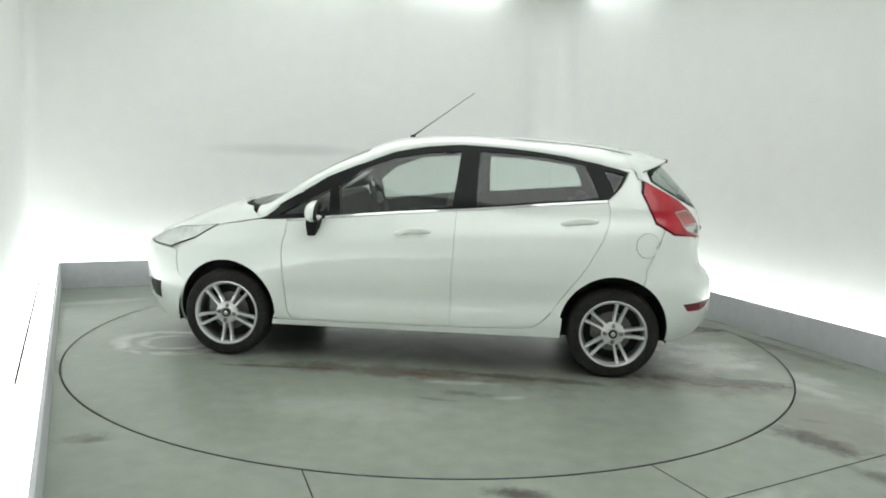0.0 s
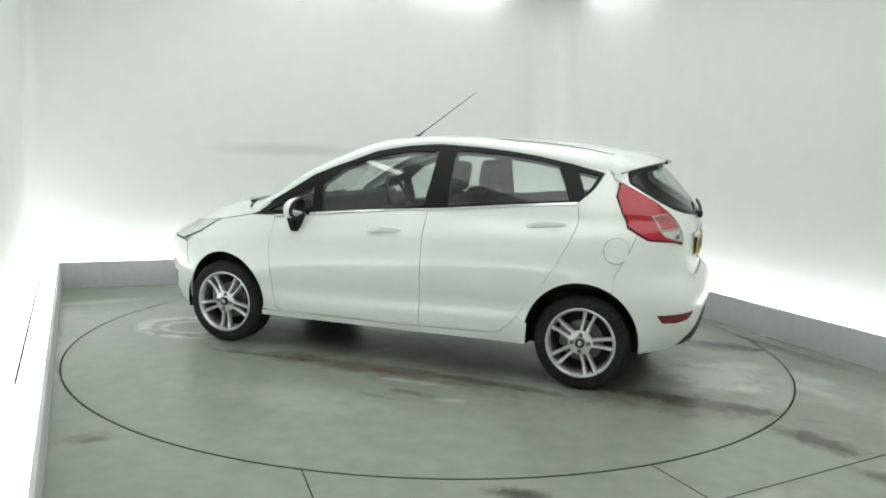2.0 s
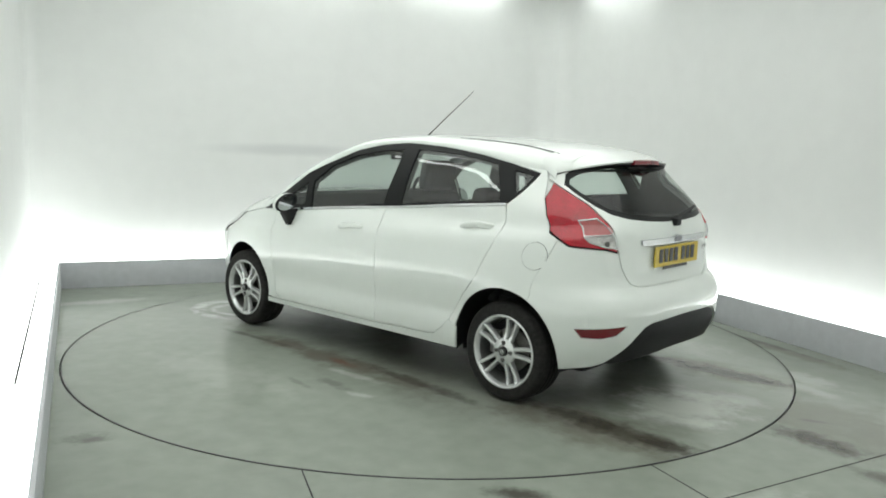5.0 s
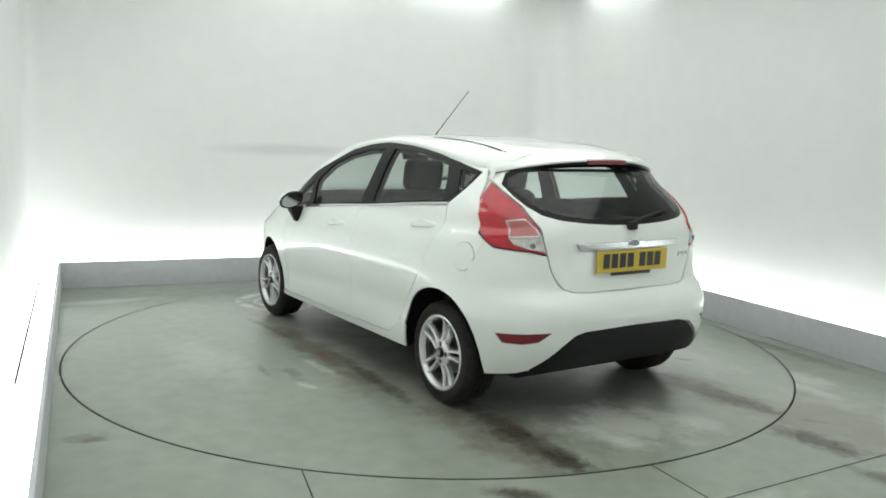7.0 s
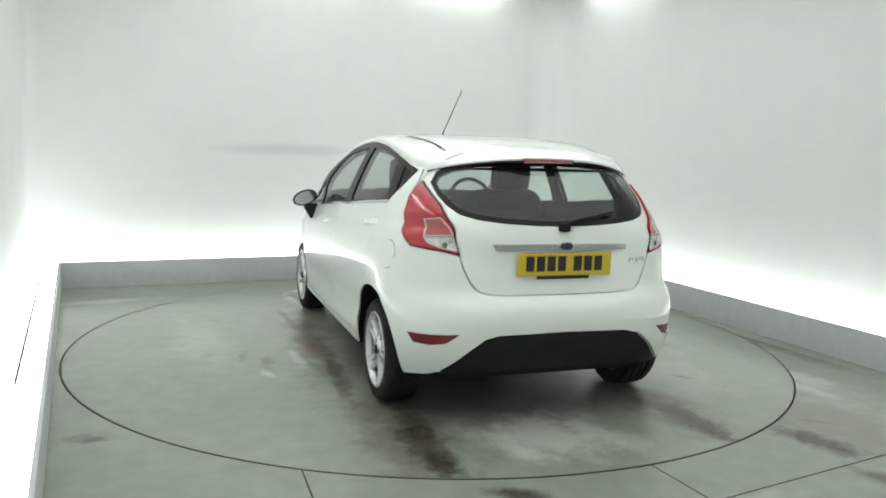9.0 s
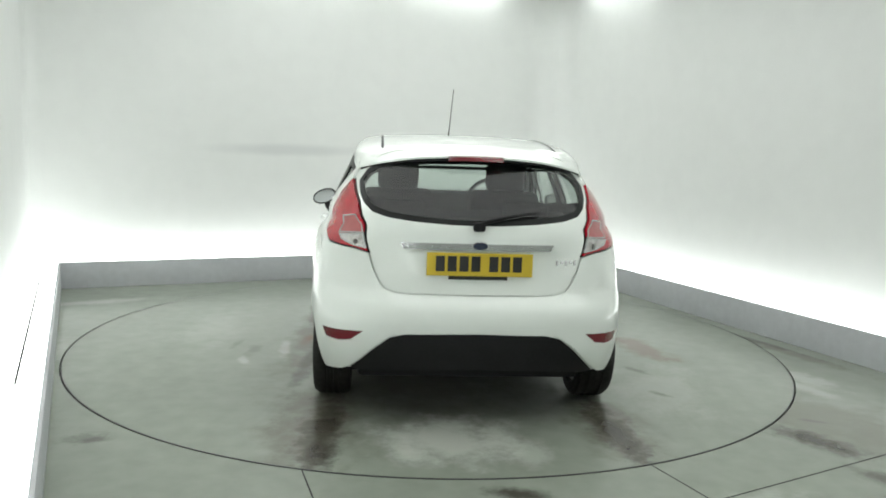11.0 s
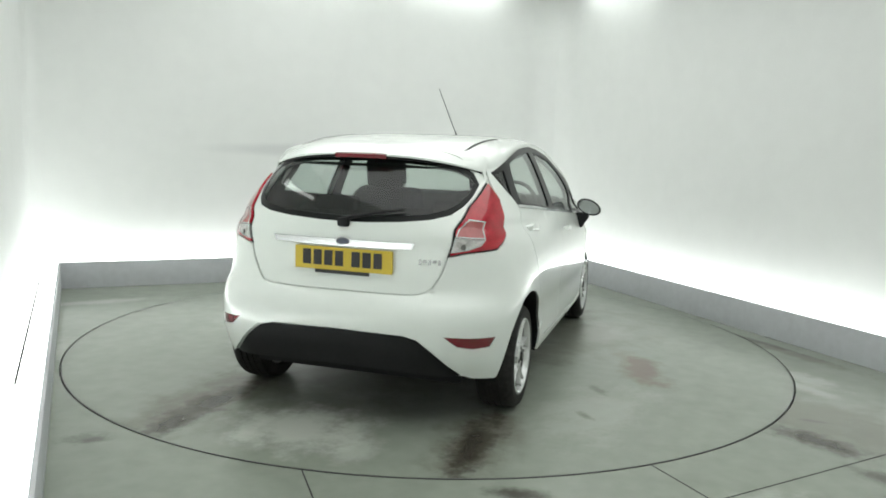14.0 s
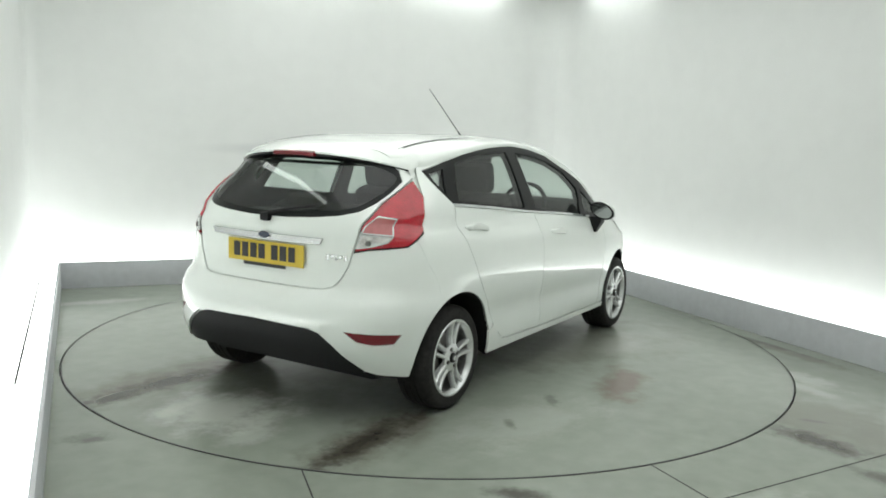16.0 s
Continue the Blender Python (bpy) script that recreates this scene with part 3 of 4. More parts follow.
low_half = tail((0, .480), (.35, .474), (.42, .457), (.488, .405), (.557, .335), (.615, .278), (.58, .270), (.45, .280), (.3, .290), (0, .294))
valance = low_half[:-1] + flip(low_half)[:-1]
part("lower_valance", sheet(shrink(valance, 0.001), -0.006), BLACK, car, "matt black plastic lower valance")

# tailgate with its window
GATE_WINDOW = tail((.0, .988), (.13, .990), (.30, 1.0), (.43, 1.014), (.515, 1.036), (.560, 1.075), (.583, 1.12), (.590, 1.178), (.55, 1.234), (.48, 1.271), (.38, 1.292), (.2, 1.304), (0, 1.308))
window_loop = GATE_WINDOW[:-1] + flip(GATE_WINDOW)[:-1]
gate_half = tail((0, .656), (.30, .658), (.385, .662), (.438, .677), (.466, .706), (.503, .77), (.523, .843), (.546, .955), (.578, 1.078), (.608, 1.188), (.612, 1.203)) + side((-1.315, 1.262)) + tail((.51, 1.295), (.4, 1.308), (.2, 1.317), (0, 1.320))
gate_loop = gate_half[:-1] + flip(gate_half)[:-1]
tailgate = part("tailgate", sheet(shrink(gate_loop, G), 0.0, holes=[window_loop]), PAINT, car, "white tailgate with a chrome bar")
part("rear_window_surround", sheet(shrink(window_loop, 0.001), -0.003, holes=[shrink(window_loop, 0.028)], thick=0.006), BLACK_GLOSS, tailgate, "gloss black window border")
part("rear_window", sheet(shrink(window_loop, 0.026), -0.004, thick=0), GLASS, tailgate, "tinted rear window")

# roof spoiler
bm = bmesh.new()
rows, under = [], []
NS = 24
for j in range(NS + 1):
    v = -1 + 2 * j / NS
    y = 0.585 * v
    a = abs(v)
    xt, zt = -1.580 + 0.215 * a ** 2.6, 1.312 - 0.068 * a ** 2.6
    xs = -1.27
    z0 = top(xs, y / 0.625).z + 0.002
    k = 0.006 * (1 - a ** 4)
    prof = [(xs, z0), (xs + (xt - xs) * .35, z0 + (zt - z0) * .28 + k), (xs + (xt - xs) * .7, z0 + (zt - z0) * .64 + k), (xt, zt), (xt + .003, zt - .009)]
    rows.append([bm.verts.new((x, y, z)) for x, z in prof])
    under.append([(xt + .003, y, zt - .009), (xt + .010, y, zt - .018), (xt + .07, y, zt - .026), (xt + .13, y, zt - .036)])
for p, q in zip(rows, rows[1:]):
    for k in range(len(p) - 1):
        bm.faces.new((p[k], p[k + 1], q[k + 1], q[k]))
for row, sgn in ((rows[0], -1), (rows[-1], 1)):
    low = []
    for v in row:
        p = skin(sx(v.co.x, v.co.z - 0.045), v.co.z - 0.045, 0.004)
        low.append(bm.verts.new((p.x, sgn * p.y, p.z)))
    for k in range(len(row) - 1):
        bm.faces.new((row[k], row[k + 1], low[k + 1], low[k]))
spoiler = part("roof_spoiler", bm, PAINT, car, angle=60)
bm = bmesh.new()
under = [[bm.verts.new(p) for p in row] for row in under]
for p, q in zip(under, under[1:]):
    for k in range(3):
        bm.faces.new((p[k], p[k + 1], q[k + 1], q[k]))
part("spoiler_underside", bm, BLACK_GLOSS, spoiler, "gloss black underside")
bm = bmesh.new()
g = []
for j in range(9):
    y = -0.14 + 0.28 * j / 8
    a = abs(y / 0.535)
    xt, zt = -1.586 + 0.17 * a ** 2.6, 1.312 - 0.055 * a ** 2.4
    g.append([bm.verts.new(c) for c in ((xt + .01, y, zt + .004), (xt - .004, y, zt - .002), (xt - .002, y, zt - .022), (xt + .02, y, zt - .024))])
for p, q in zip(g, g[1:]):
    for k in range(4):
        bm.faces.new((p[k], p[(k + 1) % 4], q[(k + 1) % 4], q[k]))
bm.faces.new(g[0]), bm.faces.new(g[-1])
part("brake_lamp", bm, REFLECTOR, spoiler, "red high-level brake lamp")

# roof, pillars, windscreen
part("roof", top_patch(-1.40, 0.36, -1, 1, 0, 44, 30), PAINT, car)
for s in (-1, 1):
    part("a_pillar", top_patch(0.36, 1.05, s * 0.90, s * 1.0, 0, 20, 4), PAINT, car)
part("windscreen", top_patch(0.365, 1.19, -0.885, 0.885, -0.004, 20, 16, 0), GLASS, car)
for s in (-1, 1):
    bm = bmesh.new()
    prev = None
    for k in range(19):
        x = -0.57 - 0.73 * k / 18
        zr = RAIL(x)
        w = skin0(sx(x, zr), zr).y
        q = [bm.verts.new(top(x, s * (0.472 + d) / w, 0.003 + h)) for d, h in ((-0.007, 0), (-0.003, .002), (0.003, .002), (0.007, 0))]
        if prev:
            for i in range(3):
                bm.faces.new((prev[i], prev[i + 1], q[i + 1], q[i]))
        prev = q
    part("roof_strip", bm, BLACK, car, "black roof joint strip")

# side windows
dlo = side(*DLO)
glasses = [side(*g) for g in (FRONT_GLASS, REAR_GLASS, QUARTER_GLASS, SAIL_GLASS)]
both("window_frame", shrink(dlo, 0.001), BLACK_GLOSS, car, off=-0.002, holes=glasses, label="gloss black window frame")
for nm, gl in zip(("front_door_glass", "rear_door_glass", "quarter_glass", "sail_glass"), glasses):
    both(nm, shrink(gl, -0.003), SIDE_GLASS, car, off=-0.009, thick=0, label="clear side window")
belt_line = side(*BELT) + side(*[(x, z + 0.013) for x, z in reversed(BELT)])
both("belt_moulding", belt_line, CHROME, car, off=0.004, thick=0.008, step=0.02, label="chrome moulding under the windows")

# inner shell and lining close the body behind the joints
hull_half = [(S_NOSE - 0.02, .20), (S_NOSE - 0.02, .665)] + side((1.85, .675), (1.66, .74), (1.48, .775), (1.325, .81), (1.03, .868)) + side(*DLO[1:11]) + side((-1.31, 1.25)) + tail((.50, 1.28), (.2, 1.29), (0, 1.29)) + tail((0, .31), (.45, .31), (.55, .27)) + side((-1.56, .262), *arc(*ARCH_R[:2], .34, 185, -8), (-.85, .234), (.93, .234), *arc(*ARCH_F[:2], .344, 190, -6), (1.62, .20))
gate_hole = tail((-.02, .985), (.13, .987), (.30, .997), (.43, 1.01), (.52, 1.036), (.565, 1.07), (.587, 1.12), (.592, 1.178), (.55, 1.236), (.48, 1.27), (.38, 1.286), (.2, 1.287), (-.02, 1.287))
hull_holes = [shrink(g, -0.004) for g in glasses] + [gate_hole]
both("body_shell", hull_half, PAINT, car, off=-0.014, holes=hull_holes, thick=0, step=0.05)
both("inner_lining", hull_half, LINING, car, off=-0.04, holes=[shrink(h, 0.012) for h in hull_holes], thick=0.0, step=0.05)
part("headlining", top_patch(-1.38, 0.36, -0.97, 0.97, -0.035, 20, 12, 0), LINING, car)
part("underbody", box((3.25, 1.16, 0.11), (0.03, 0, 0.245), round_off=0.03), BLACK, car)
part("load_floor", box((1.1, 1.15, 0.05), (-1.18, 0, 0.50)), LINING, car)
part("parcel_shelf", box((0.46, 1.06, 0.025), (-1.42, 0, 0.965), (0, 2, 0), 0.01), LINING, car)
part("dashboard", bevel(box((0.55, 1.36, 0.34), (0.86, 0, 0.81), (0, 8, 0)), 0.06, 3), LINING, car)
part("cowl", box((0.18, 1.08, 0.03), (1.12, 0, 0.89), (0, 18, 0), 0.01), BLACK, car, "black plastic scuttle panel")
for cx, cz, r in (ARCH_F, ARCH_R):
    for s in (-1, 1):
        bm = bmesh.new()
        g = [[bm.verts.new((x, s * y, z)) for x, z in arc(cx, cz, r + 0.012, 193, -13, 28)] for y in (0.745, 0.66, 0.56)]
        for p, q in zip(g, g[1:]):
            for k in range(len(p) - 1):
                bm.faces.new((p[k], p[k + 1], q[k + 1], q[k]))
        bm.faces.new(g[-1])
        part("wheel_arch_liner", bm, BLACK, car)
        bm = bmesh.new()
        g = [[bm.verts.new((*((lambda p: (p.x, s * p.y, p.z))(skin(sx(x, z), z, -d))),)) for x, z in arc(cx, cz, rr, 192, -12, 28)] for rr, d in ((r, 0.004), (r + 0.012, 0.05), (r + 0.012, 0.12))]
        for p, q in zip(g, g[1:]):
            for k in range(len(p) - 1):
                bm.faces.new((p[k], p[k + 1], q[k + 1], q[k]))
        part("arch_edge", bm, BLACK, car)

# front end
hood_half = side((1.03, .878), (1.325, .823), (1.48, .80), (1.64, .784), (1.80, .735)) + [(S_NOSE - 0.25, .700), (S_NOSE, .690)]
hood_loop = hood_half + [(2 * S_NOSE - s, z) for s, z in reversed(hood_half[:-1])]
hood_loop = hood_loop[:len(hood_half) * 2 - 1] + [(2 * S_NOSE - s, z) for s, z in [(sx(1.05, .90), .90), (sx(1.10, .94), .94), (S_NOSE - .5, .968)]] + [(S_NOSE, .972), (S_NOSE - .5, .968), (sx(1.10, .94), .94), (sx(1.05, .90), .90)]


def nose(s, z, off=0.0):
    """The skin carried round the front to the other side."""
    if s <= S_NOSE:
        return skin(s, z, off)
    p = skin(2 * S_NOSE - s, z, off)
    return Vector((p.x, -p.y, p.z))


part("bonnet", sheet(hood_loop, 0.0, place=nose, step=0.03), PAINT, car)
nb = side((1.60, .50), (1.61, .645), (1.66, .655), (1.85, .668)) + [(S_NOSE, .680)]
nb2 = [(S_NOSE, .20)] + side((1.80, .19), (1.62, .19), *arc(*ARCH_F, -16, 34)[:-1])
FOG = side((1.76, .30), (1.755, .425), (1.90, .43), (1.93, .31))
front_loop = nb + [(2 * S_NOSE - s, z) for s, z in reversed(nb[:-1])] + [(2 * S_NOSE - s, z) for s, z in reversed(nb2[1:])] + nb2
fog2 = [(2 * S_NOSE - s, z) for s, z in reversed(FOG)]
front_bumper = part("front_bumper", sheet(shrink(front_loop, G), 0.003, holes=[FOG, fog2], place=nose), PAINT, car)
for f in (FOG, fog2):
    part("fog_lamp", sheet(shrink(f, 0.001), -0.012, place=nose, step=0.03), BLACK_GLOSS, front_bumper, "black fog lamp surround")
lamp = side((1.325, .822), (1.48, .798), (1.64, .782), (1.80, .732), (1.90, .685), (1.80, .668), (1.66, .662), (1.48, .73))
both("headlamp_surround", shrink(lamp, -0.001), BLACK_GLOSS, car, off=0.0008, thick=0.006, label="black edge round the headlamp")
both("headlamp", shrink(lamp, 0.005), LAMP_GLASS, car, off=0.004, label="clear swept-back headlamp")

# tail lamps in three fields with a black edge
PINK_POLY = tail((.662, 1.002), (.598, 1.014), (.557, .938), (.672, .926))
CLEAR_POLY = tail((.673, .919), (.555, .931), (.540, .868), (.605, .878), (.660, .898))
lamps = both("tail_lamp", tail_lamp, BLACK_GLOSS, car, off=-0.004, label="red tail lamp with a clear reversing field")
for i, m in enumerate((False, True)):
    part("red_lens", sheet(shrink(tail_lamp, 0.007), 0.010, holes=[shrink(PINK_POLY, -0.004), shrink(CLEAR_POLY, -0.004)], thick=0.014, step=0.02, edge=0.02, mirror=m), RED, lamps[i], "glossy red lens")
    part("indicator_lens", sheet(PINK_POLY, 0.008, thick=0.01, step=0.02, edge=0.02, mirror=m), PINK, lamps[i], "pale red inner lens")
    part("reversing_lens", sheet(CLEAR_POLY, 0.008, thick=0.01, step=0.02, edge=0.02, mirror=m), CLEAR, lamps[i], "clear silver reversing lens")
    for edge_poly in (PINK_POLY, CLEAR_POLY):
        part("lens_rim", sheet(shrink(edge_poly, -0.0025), 0.0115, holes=[shrink(edge_poly, 0.0025)], thick=0.006, step=0.02, edge=0.015, mirror=m), ALLOY, lamps[i], "bright rim round the lens")
    bm = lathe([(0.0, 0.0), (0.012, 0.0), (0.014, 0.006), (0.0, 0.008)][1:3], 16)
    c = skin(sy(.59, .893), .893, 0.008)
    bmesh.ops.transform(bm, matrix=pose(c.x, -c.y if m else c.y, c.z, 0, 0, 140 if m else 40), verts=bm.verts[:])
    part("bulb_cap", bm, STEEL, lamps[i])

# fuel flap, door handles
flap = [(-1.395 + .070 * math.cos(k * math.pi / 12), .812 + .073 * math.sin(k * math.pi / 12)) for k in range(24)]
ring_poly, hole = side(*flap), side(*[(-1.395 + .0678 * math.cos(k * math.pi / 12), .812 + .0708 * math.sin(k * math.pi / 12)) for k in range(24)])
fuel = part("fuel_flap", sheet(hole, 0.0035, thick=0.006, edge=0.02), PAINT, car, "round white fuel flap")
c = skin(sx(-1.452, .806), .806, 0.004)
part("flap_notch", box((0.014, 0.006, 0.020), c, (0, 0, 14), 0.002, 1), PAINT, fuel)
part("flap_gap", sheet(ring_poly, 0.0012, holes=[hole], thick=0, edge=0.02), LINING, fuel)


def handle(x, z, sgn):
    bm = bmesh.new()
    g = []
    for i in range(13):
        u = i / 12
        px = x + 0.115 - 0.23 * u
        pz = z + 0.012 * math.sin(math.pi * u) + 0.02 * u
        out = 0.004 + 0.026 * min(1, math.sin(math.pi * u) * 1.8)
        hh = 0.012 + 0.008 * math.sin(math.pi * u)
        base = skin(sx(px, pz), pz)
        g.append([bm.verts.new((px, sgn * (base.y + d), pz + h)) for d, h in ((out - .018, hh), (out - .004, hh * .8), (out, 0), (out - .004, -hh * .8), (out - .018, -hh))])
    for p, q in zip(g, g[1:]):
        for k in range(5):
            bm.faces.new((p[k], p[(k + 1) % 5], q[(k + 1) % 5], q[k]))
    bm.faces.new(g[0]), bm.faces.new(g[-1])
    part("door_handle", bm, PAINT, car)


for s in (1, -1):
    handle(-0.985, 0.918, s)
    handle(0.03, 0.823, s)

# door mirrors
for s in (1, -1):
    bm = bmesh.new()
    bmesh.ops.create_uvsphere(bm, u_segments=24, v_segments=14, radius=1)
    for v in bm.verts:
        x, y, z = v.co
        v.co = (0.64 + (0.058 * x if x > 0 else 0.03 * x), s * (0.903 + 0.088 * math.copysign(abs(y) ** .8, y)), 0.943 + 0.058 * math.copysign(abs(z) ** .85, z) - 0.02 * y)
    mirror = part("door_mirror", bm, PAINT, car, "white door mirror on a black foot")
    bm = bmesh.new()
    loop = [(0.612, s * (0.903 + .088 * math.cos(k * math.pi / 14)), .943 + .057 * math.sin(k * math.pi / 14) - .02 * math.cos(k * math.pi / 14)) for k in range(28)]
    inn = [(0.606, s * (0.903 + .077 * math.cos(k * math.pi / 14)), .943 + .047 * math.sin(k * math.pi / 14) - .018 * math.cos(k * math.pi / 14)) for k in range(28)]
    A, B = [bm.verts.new(p) for p in loop], [bm.verts.new(p) for p in inn]
    C = [bm.verts.new((0.626, p[1], p[2])) for p in loop]
    for k in range(28):
        q = (k + 1) % 28
        bm.faces.new((A[k], A[q], B[q], B[k])), bm.faces.new((C[k], C[q], A[q], A[k]))
    part("mirror_housing", bm, BLACK, mirror, "black mirror housing")
    bm = bmesh.new()
    bm.faces.new([bm.verts.new((0.6055, p[1], p[2])) for p in inn])
    part("mirror_glass", bm, MIRROR, mirror, "silvered mirror glass", smooth=False)
    bm = bmesh.new()
    foot = [(0.69, .80, .80), (0.63, .80, .80), (0.61, .80, .90), (0.70, .80, .90)]
    head = [(0.70, .90, .865), (0.62, .90, .865), (0.615, .90, .91), (0.69, .90, .91)]
    mid = [(0.70, .850, .785), (0.655, .850, .785), (0.61, .865, .90), (0.70, .865, .90)]
    g = [[bm.verts.new((x, s * y, z)) for x, y, z in l] for l in (foot, mid, head)]
    for p, q in zip(g, g[1:]):
        for k in range(4):
            bm.faces.new((p[k], p[(k + 1) % 4], q[(k + 1) % 4], q[k]))
    bm.faces.new(g[0]), bm.faces.new(g[-1])
    bevel(bm, 0.008)
    part("mirror_foot", bm, BLACK, mirror, "black mirror foot")

# badge bar, badge, plate, script, wiper
bar = tail((.375, .905), (.16, .905), (0, .905), (-.16, .905), (-.375, .905), (-.36, .877), (-.16, .874), (0, .873), (.16, .874), (.36, .877))
part("chrome_bar", sheet(bar, 0.014, thick=0.016, step=0.015), SATIN, tailgate, "chrome bar over the plate")
oval = [(S_TAIL - 0.014 + .047 * math.cos(k * math.pi / 16), .897 + .017 * math.sin(k * math.pi / 16)) for k in range(32)]
badge = part("badge", sheet(oval, 0.021, thick=0.01, step=0.02, edge=0.02), BADGE, tailgate, "dark oval badge")
part("badge_ring", sheet(shrink(oval, -0.004), 0.019, holes=[oval], thick=0.004, step=0.02, edge=0.02), CHROME, badge, "chrome ring")
plate = part("number_plate", bevel(box((0.008, 0.52, 0.111), (-1.800, -0.012, 0.806), (0, 0, 0)), 0.002, 1), YELLOW, car, "yellow rear plate with black characters")
y = 0.206
for k, w in enumerate((.048, .048, .048, .048, 0, .048, .048, .048)):
    if w:
        part("plate_bar", box((0.002, w - .004, 0.074), (-1.8052, y - w / 2, 0.810)), INK, plate, smooth=False)
        y -= w + 0.010
    else:
        y -= 0.030
part("plate_footing", box((0.004, 0.29, 0.018), (-1.7985, -0.005, 0.742)), INK, plate, "dark strip under the plate")
for k in range(5):
    w = 0.014 + 0.006 * (k % 2)
    a = (-0.400 - 0.023 * k)
    p = skin(sy(a, .82), .82, 0.004)
    part("script_bar", box((0.004, w, 0.015 + 0.010 * ((k + 1) % 2)), (p.x, p.y, .818 + .004 * (k % 2)), (0, 0, 26), 0.0015, 1), ALLOY, tailgate, "small grey chrome script on the tailgate")
wiper = part("rear_wiper", box((0.045, 0.06, 0.045), (-1.785, -0.005, 0.985), round_off=0.015), BLACK, tailgate, "black rear wiper")
bm = bmesh.new()
g = []
for k in range(9):
    yy = -0.005 - 0.30 * k / 8
    zz = 0.992 + 0.055 * (k / 8) ** 0.8
    p = skin(sy(yy, zz), zz, 0.018)
    r = 0.012 - 0.005 * k / 8
    g.append([bm.verts.new((p.x + dx * r, p.y, p.z + dz * r)) for dx, dz in ((-1, -.6), (-1, .6), (.6, 1), (.6, -1))])
for p, q in zip(g, g[1:]):
    for k in range(4):
        bm.faces.new((p[k], p[(k + 1) % 4], q[(k + 1) % 4], q[k]))
bm.faces.new(g[0]), bm.faces.new(g[-1])
part("wiper_arm", bm, BLACK, wiper)

# aerial
aerial = part("aerial", lathe([(.022, 0), (.018, .018), (.006, .022)], 16), BLACK, car, "thin black roof aerial")
aerial.data.transform(pose(0.165, 0, 1.398, 90, 0, 0))
bm = bmesh.new()
A, B = Vector((0.165, 0, 1.41)), Vector((-0.262, 0.01, 1.712))
d = (B - A).normalized()
u = d.cross(Vector((0, 1, 0))).normalized()
w = d.cross(u)
g = []
for k, r in ((0, .006), (.12, .005), (.13, .0032), (1, .0022)):
    c = A + (B - A) * k
    g.append([bm.verts.new(c + (u * math.cos(q * math.pi / 4) + w * math.sin(q * math.pi / 4)) * r) for q in range(8)])
for p, q in zip(g, g[1:]):
    for k in range(8):
        bm.faces.new((p[k], p[(k + 1) % 8], q[(k + 1) % 8], q[k]))
bm.faces.new(g[-1])
part("rod", bm, BLACK, aerial)

# washer jets and front wipers show over the bonnet
for s in (-1, 1):
    part("front_wiper", box((0.10, 0.5, 0.018), (1.12, s * 0.30 - 0.1, 0.945), (0, 15, s * 4 + 6), 0.006), BLACK, car, "black front wiper")


# seats and steering wheel
def seat(y):
    st = part("front_seat", bevel(box((0.50, 0.48, 0.16), (0.18, y, 0.46), (0, -8, 0)), 0.05, 3), CLOTH, car, "dark cloth front seat")
    part("backrest", bevel(box((0.16, 0.47, 0.62), (-0.17, y, 0.76), (0, -14, 0)), 0.06, 3), CLOTH, st)
    part("headrest", bevel(box((0.10, 0.27, 0.19), (-0.28, y, 1.165), (0, -10, 0)), 0.045, 3), CLOTH, st)
    for k in (-1, 1):
        part("headrest_rod", box((0.012, 0.012, 0.12), (-0.255, y + 0.06 * k, 1.05), (0, -12, 0)), CHROME, st)


for y in (-0.36, 0.36):
    seat(y)
bench = part("rear_seat", bevel(box((0.50, 1.25, 0.16), (-0.62, 0, 0.48), (0, -6, 0)), 0.05, 3), CLOTH, car, "dark cloth rear bench")
part("backrest", bevel(box((0.16, 1.24, 0.52), (-0.98, 0, 0.74), (0, -16, 0)), 0.05, 3), CLOTH, bench)
for y in (-0.36, 0.36):
    part("headrest", bevel(box((0.09, 0.27, 0.16), (-1.05, y, 0.975), (0, -10, 0)), 0.04, 3), CLOTH, bench)
wheel_s = lathe([(0.165 + .015 * math.cos(k * math.pi / 4), .015 * math.sin(k * math.pi / 4)) for k in range(8)], 32, True)
bmesh.ops.transform(wheel_s, matrix=pose(0.47, -0.36, 0.95, 0, 0, 90) @ pose(0, 0, 0, 24, 0, 0), verts=wheel_s.verts[:])
steer = part("steering_wheel", wheel_s, BLACK, car, "black steering wheel")
part("steering_hub", bevel(box((0.05, 0.30, 0.09), (0.49, -0.36, 0.945), (0, 24, 0)), 0.02), BLACK, steer)
part("interior_mirror", box((0.03, 0.22, 0.06), (0.42, 0, 1.27), (0, 10, 0), 0.015), BLACK, car)


# the shell above is drawn to round numbers: bring it to the car's true length, width and height
for ob in car.children_recursive:
    for v in ob.data.vertices:
        v.co = (v.co.x * (1.02 if v.co.x < 0 else 1.002), v.co.y * 1.02, v.co.z * 1.043)


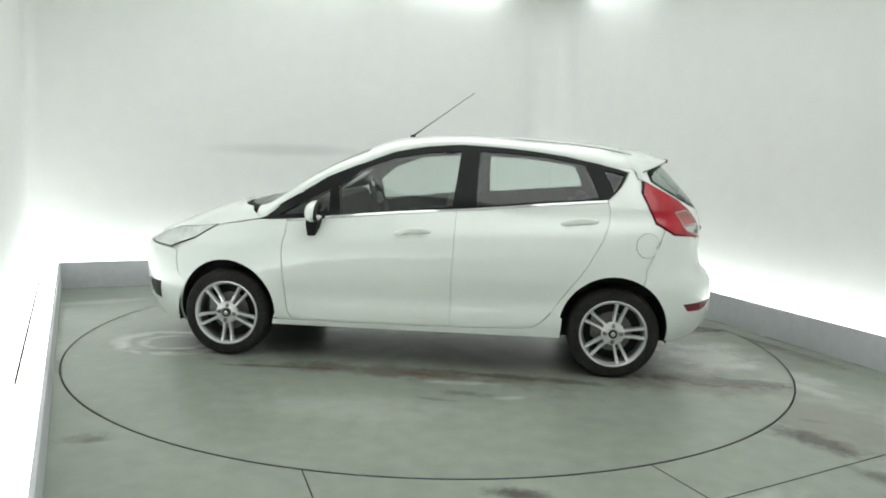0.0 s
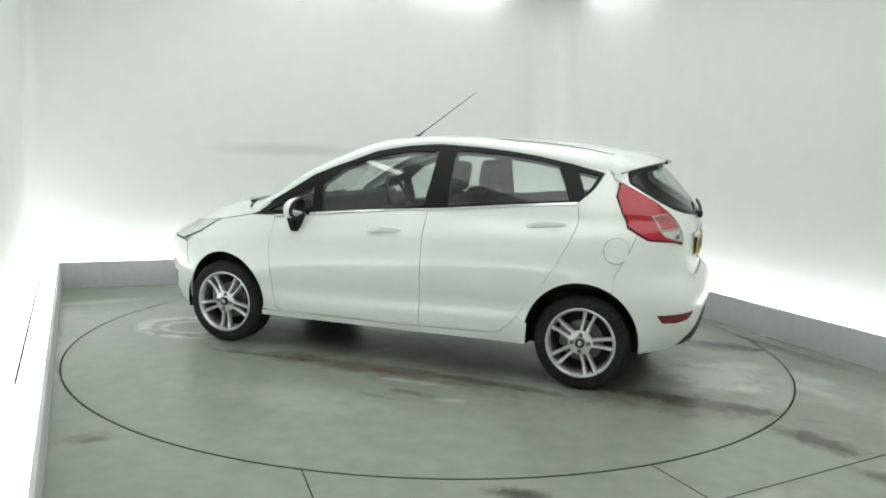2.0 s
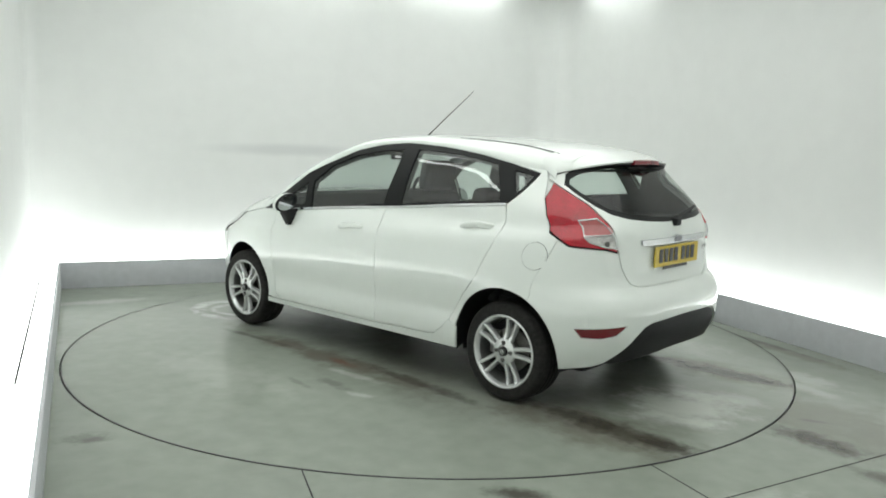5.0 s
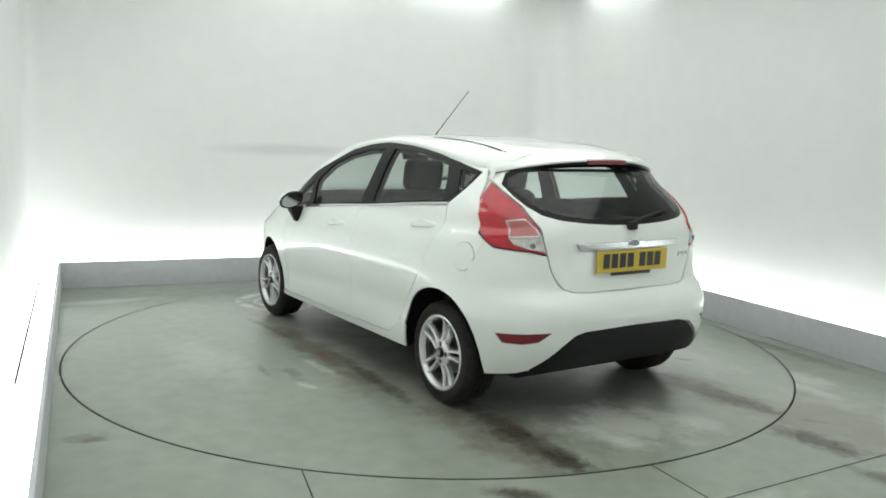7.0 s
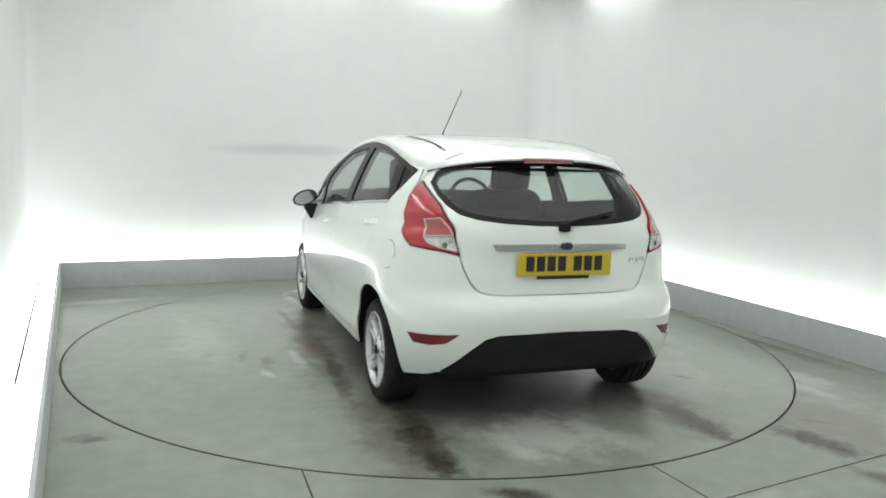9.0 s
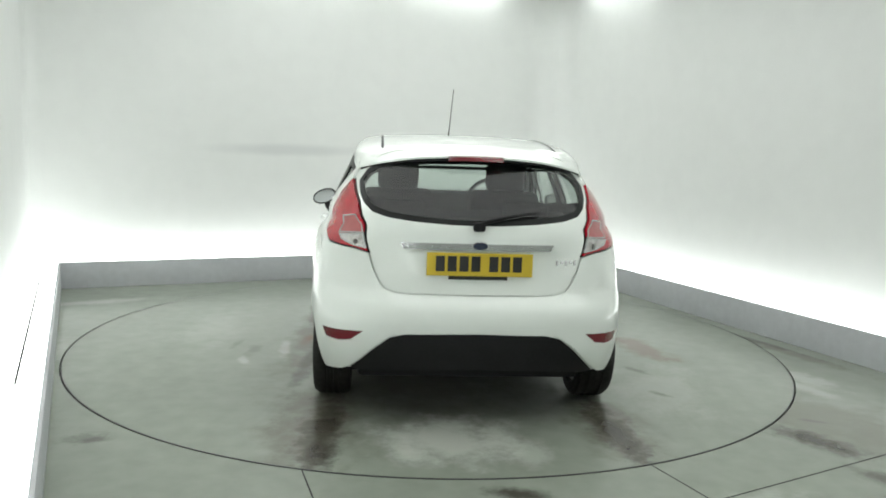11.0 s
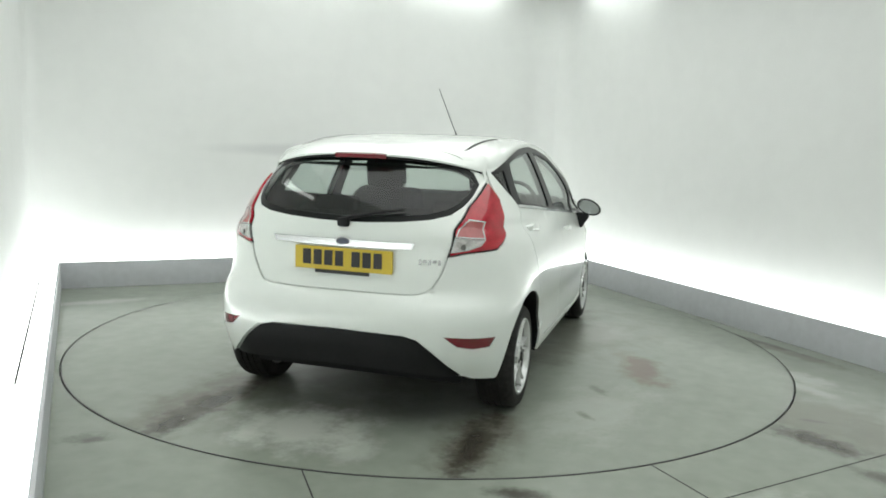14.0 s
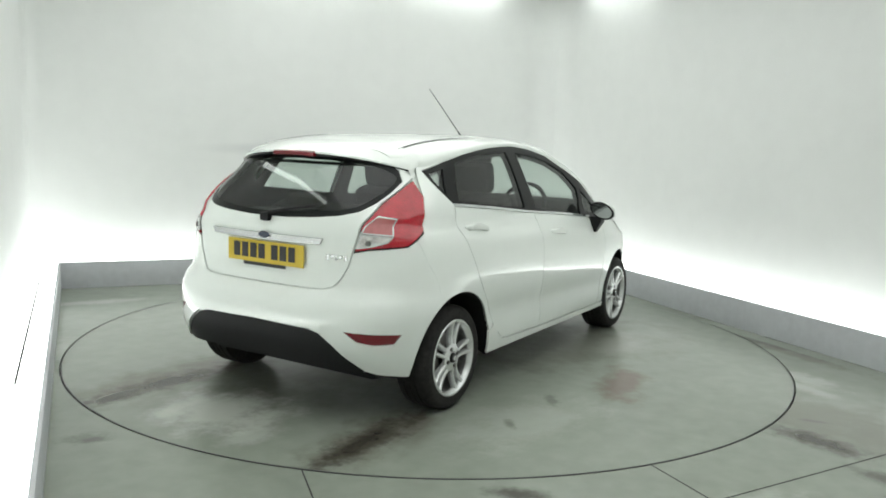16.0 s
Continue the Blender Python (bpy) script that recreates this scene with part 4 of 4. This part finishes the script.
# ---------------------------------------------------------------- wheels
def make_wheel(x, s, turn, nut_turn):
    """A five twin-spoke alloy wheel; turn is where its first spoke points."""
    hub = part("wheel", lathe([(0.057, -0.12), (0.057, -0.02)], 20), STEEL, car, "silver twin-spoke alloy wheel with a black tyre")
    hub.matrix_basis = pose(x, s * (0.838 if x > 0 else 0.828), 0.286, 0, 0, 0 if s > 0 else 180)
    tread = [(.286, -.047)]
    for y in (-.062, -.098, -.134):
        tread += [(.286, y), (.279, y - .002), (.279, y - .009), (.286, y - .011)]
    part("tyre", lathe([(.206, -.008), (.211, .000), (.218, .003), (.224, .001), (.246, .005), (.262, .001), (.271, -.008), (.2825, -.025), *tread, (.286, -.161), (.2825, -.181), (.264, -.196), (.212, -.196), (.206, -.186)], 72, True), RUBBER, hub, "black road tyre")
    part("rim", lathe([(.211, -.006), (.211, .000), (.207, .004), (.199, .003), (.194, -.004), (.189, -.016), (.186, -.026), (.196, -.028), (.205, -.02)], 72, True), ALLOY, hub)
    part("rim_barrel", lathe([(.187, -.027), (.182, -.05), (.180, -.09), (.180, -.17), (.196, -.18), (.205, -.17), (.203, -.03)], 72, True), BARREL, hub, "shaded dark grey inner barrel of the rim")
    part("brake_disc", lathe([(.125, -.09), (.125, -.08), (.06, -.078)], 40), STEEL, hub)
    # added black disc that keeps the gaps between the spokes dark
    part("wheel_backing", lathe([(.181, -.12), (.181, -.115)], 40), BLACK, hub)
    part("caliper", box((0.07, 0.05, 0.13), (0.10, -0.075, 0.03), round_off=0.012), STEEL, hub)
    for k in range(5):
        for e in (-1, 1):
            bm = bmesh.new()
            g = []
            for u in range(8):
                t = u / 7
                r = 0.044 + (0.197 - 0.044) * t
                c = e * (0.0155 + 0.0175 * t ** 1.2)
                hw = 0.0098 + 0.0015 * abs(2 * t - 1) ** 2
                y0 = -0.004 - 0.011 * math.sin(math.pi * t)
                g.append([bm.verts.new((c + dx, y0 + dy, r)) for dx, dy in ((-hw * 1.2, -.032), (-hw, -.005), (-hw * .6, 0), (hw * .6, 0), (hw, -.005), (hw * 1.2, -.032))])
            for p, q in zip(g, g[1:]):
                for i in range(6):
                    bm.faces.new((p[i], p[(i + 1) % 6], q[(i + 1) % 6], q[i]))
            bm.faces.new(g[0]), bm.faces.new(g[-1])
            bmesh.ops.transform(bm, matrix=pose(0, 0, 0, 0, 72 * k + turn, 0), verts=bm.verts[:])
            part("spoke", bm, ALLOY, hub)
    part("hub_plate", lathe([(.076, -.026), (.073, -.012), (.064, -.007), (.036, -.005), (.033, -.009)], 40), ALLOY, hub)
    for k in range(4):
        at = pose(0, 0, 0, 0, 90 * k + nut_turn, 0) @ pose(0, 0, 0.050)
        # black ring round each nut stands for the shade in its recess
        bm = lathe([(.0125, -.012), (.0125, -.0030), (.0095, -.0030), (.0095, -.012)], 16, True)
        bmesh.ops.transform(bm, matrix=at, verts=bm.verts[:])
        part("nut_shade_ring", bm, INK, hub, "black ring for the shade in the wheel nut recess")
        bm = lathe([(.008, -.012), (.008, -.002), (.005, .001)], 6)
        bmesh.ops.transform(bm, matrix=at, verts=bm.verts[:])
        part("wheel_nut", bm, STEEL, hub)
    part("hub_cap", lathe([(.028, -.009), (.027, .003), (.021, .006)], 24), INK, hub, "dark wheel centre cap")
    part("cap_badge", lathe([(.015, .004), (.015, .0072), (.010, .0078)], 24), SATIN, hub, "silver disc on the centre cap")


make_wheel(1.2445, 1, 36, -8)
make_wheel(1.2445, -1, 20, 10)
make_wheel(-1.2445, 1, 57, 0)
make_wheel(-1.2445, -1, 62, 20)


def motions():
    """The disc turns at an even rate, and the car stands on it."""
    rows_disc, rows_car = [], []
    for k in range(17):
        a = 3.02710 - 0.125981 * k - 0.0000092 * k * k
        m = Matrix.Rotation(a, 4, "Z")
        rows_disc.append((float(k), m))
        rows_car.append((float(k), m @ pose(0.0189, -0.0949, 0)))
    walk(turntable, rows_disc)
    walk(car, rows_car)


motions()
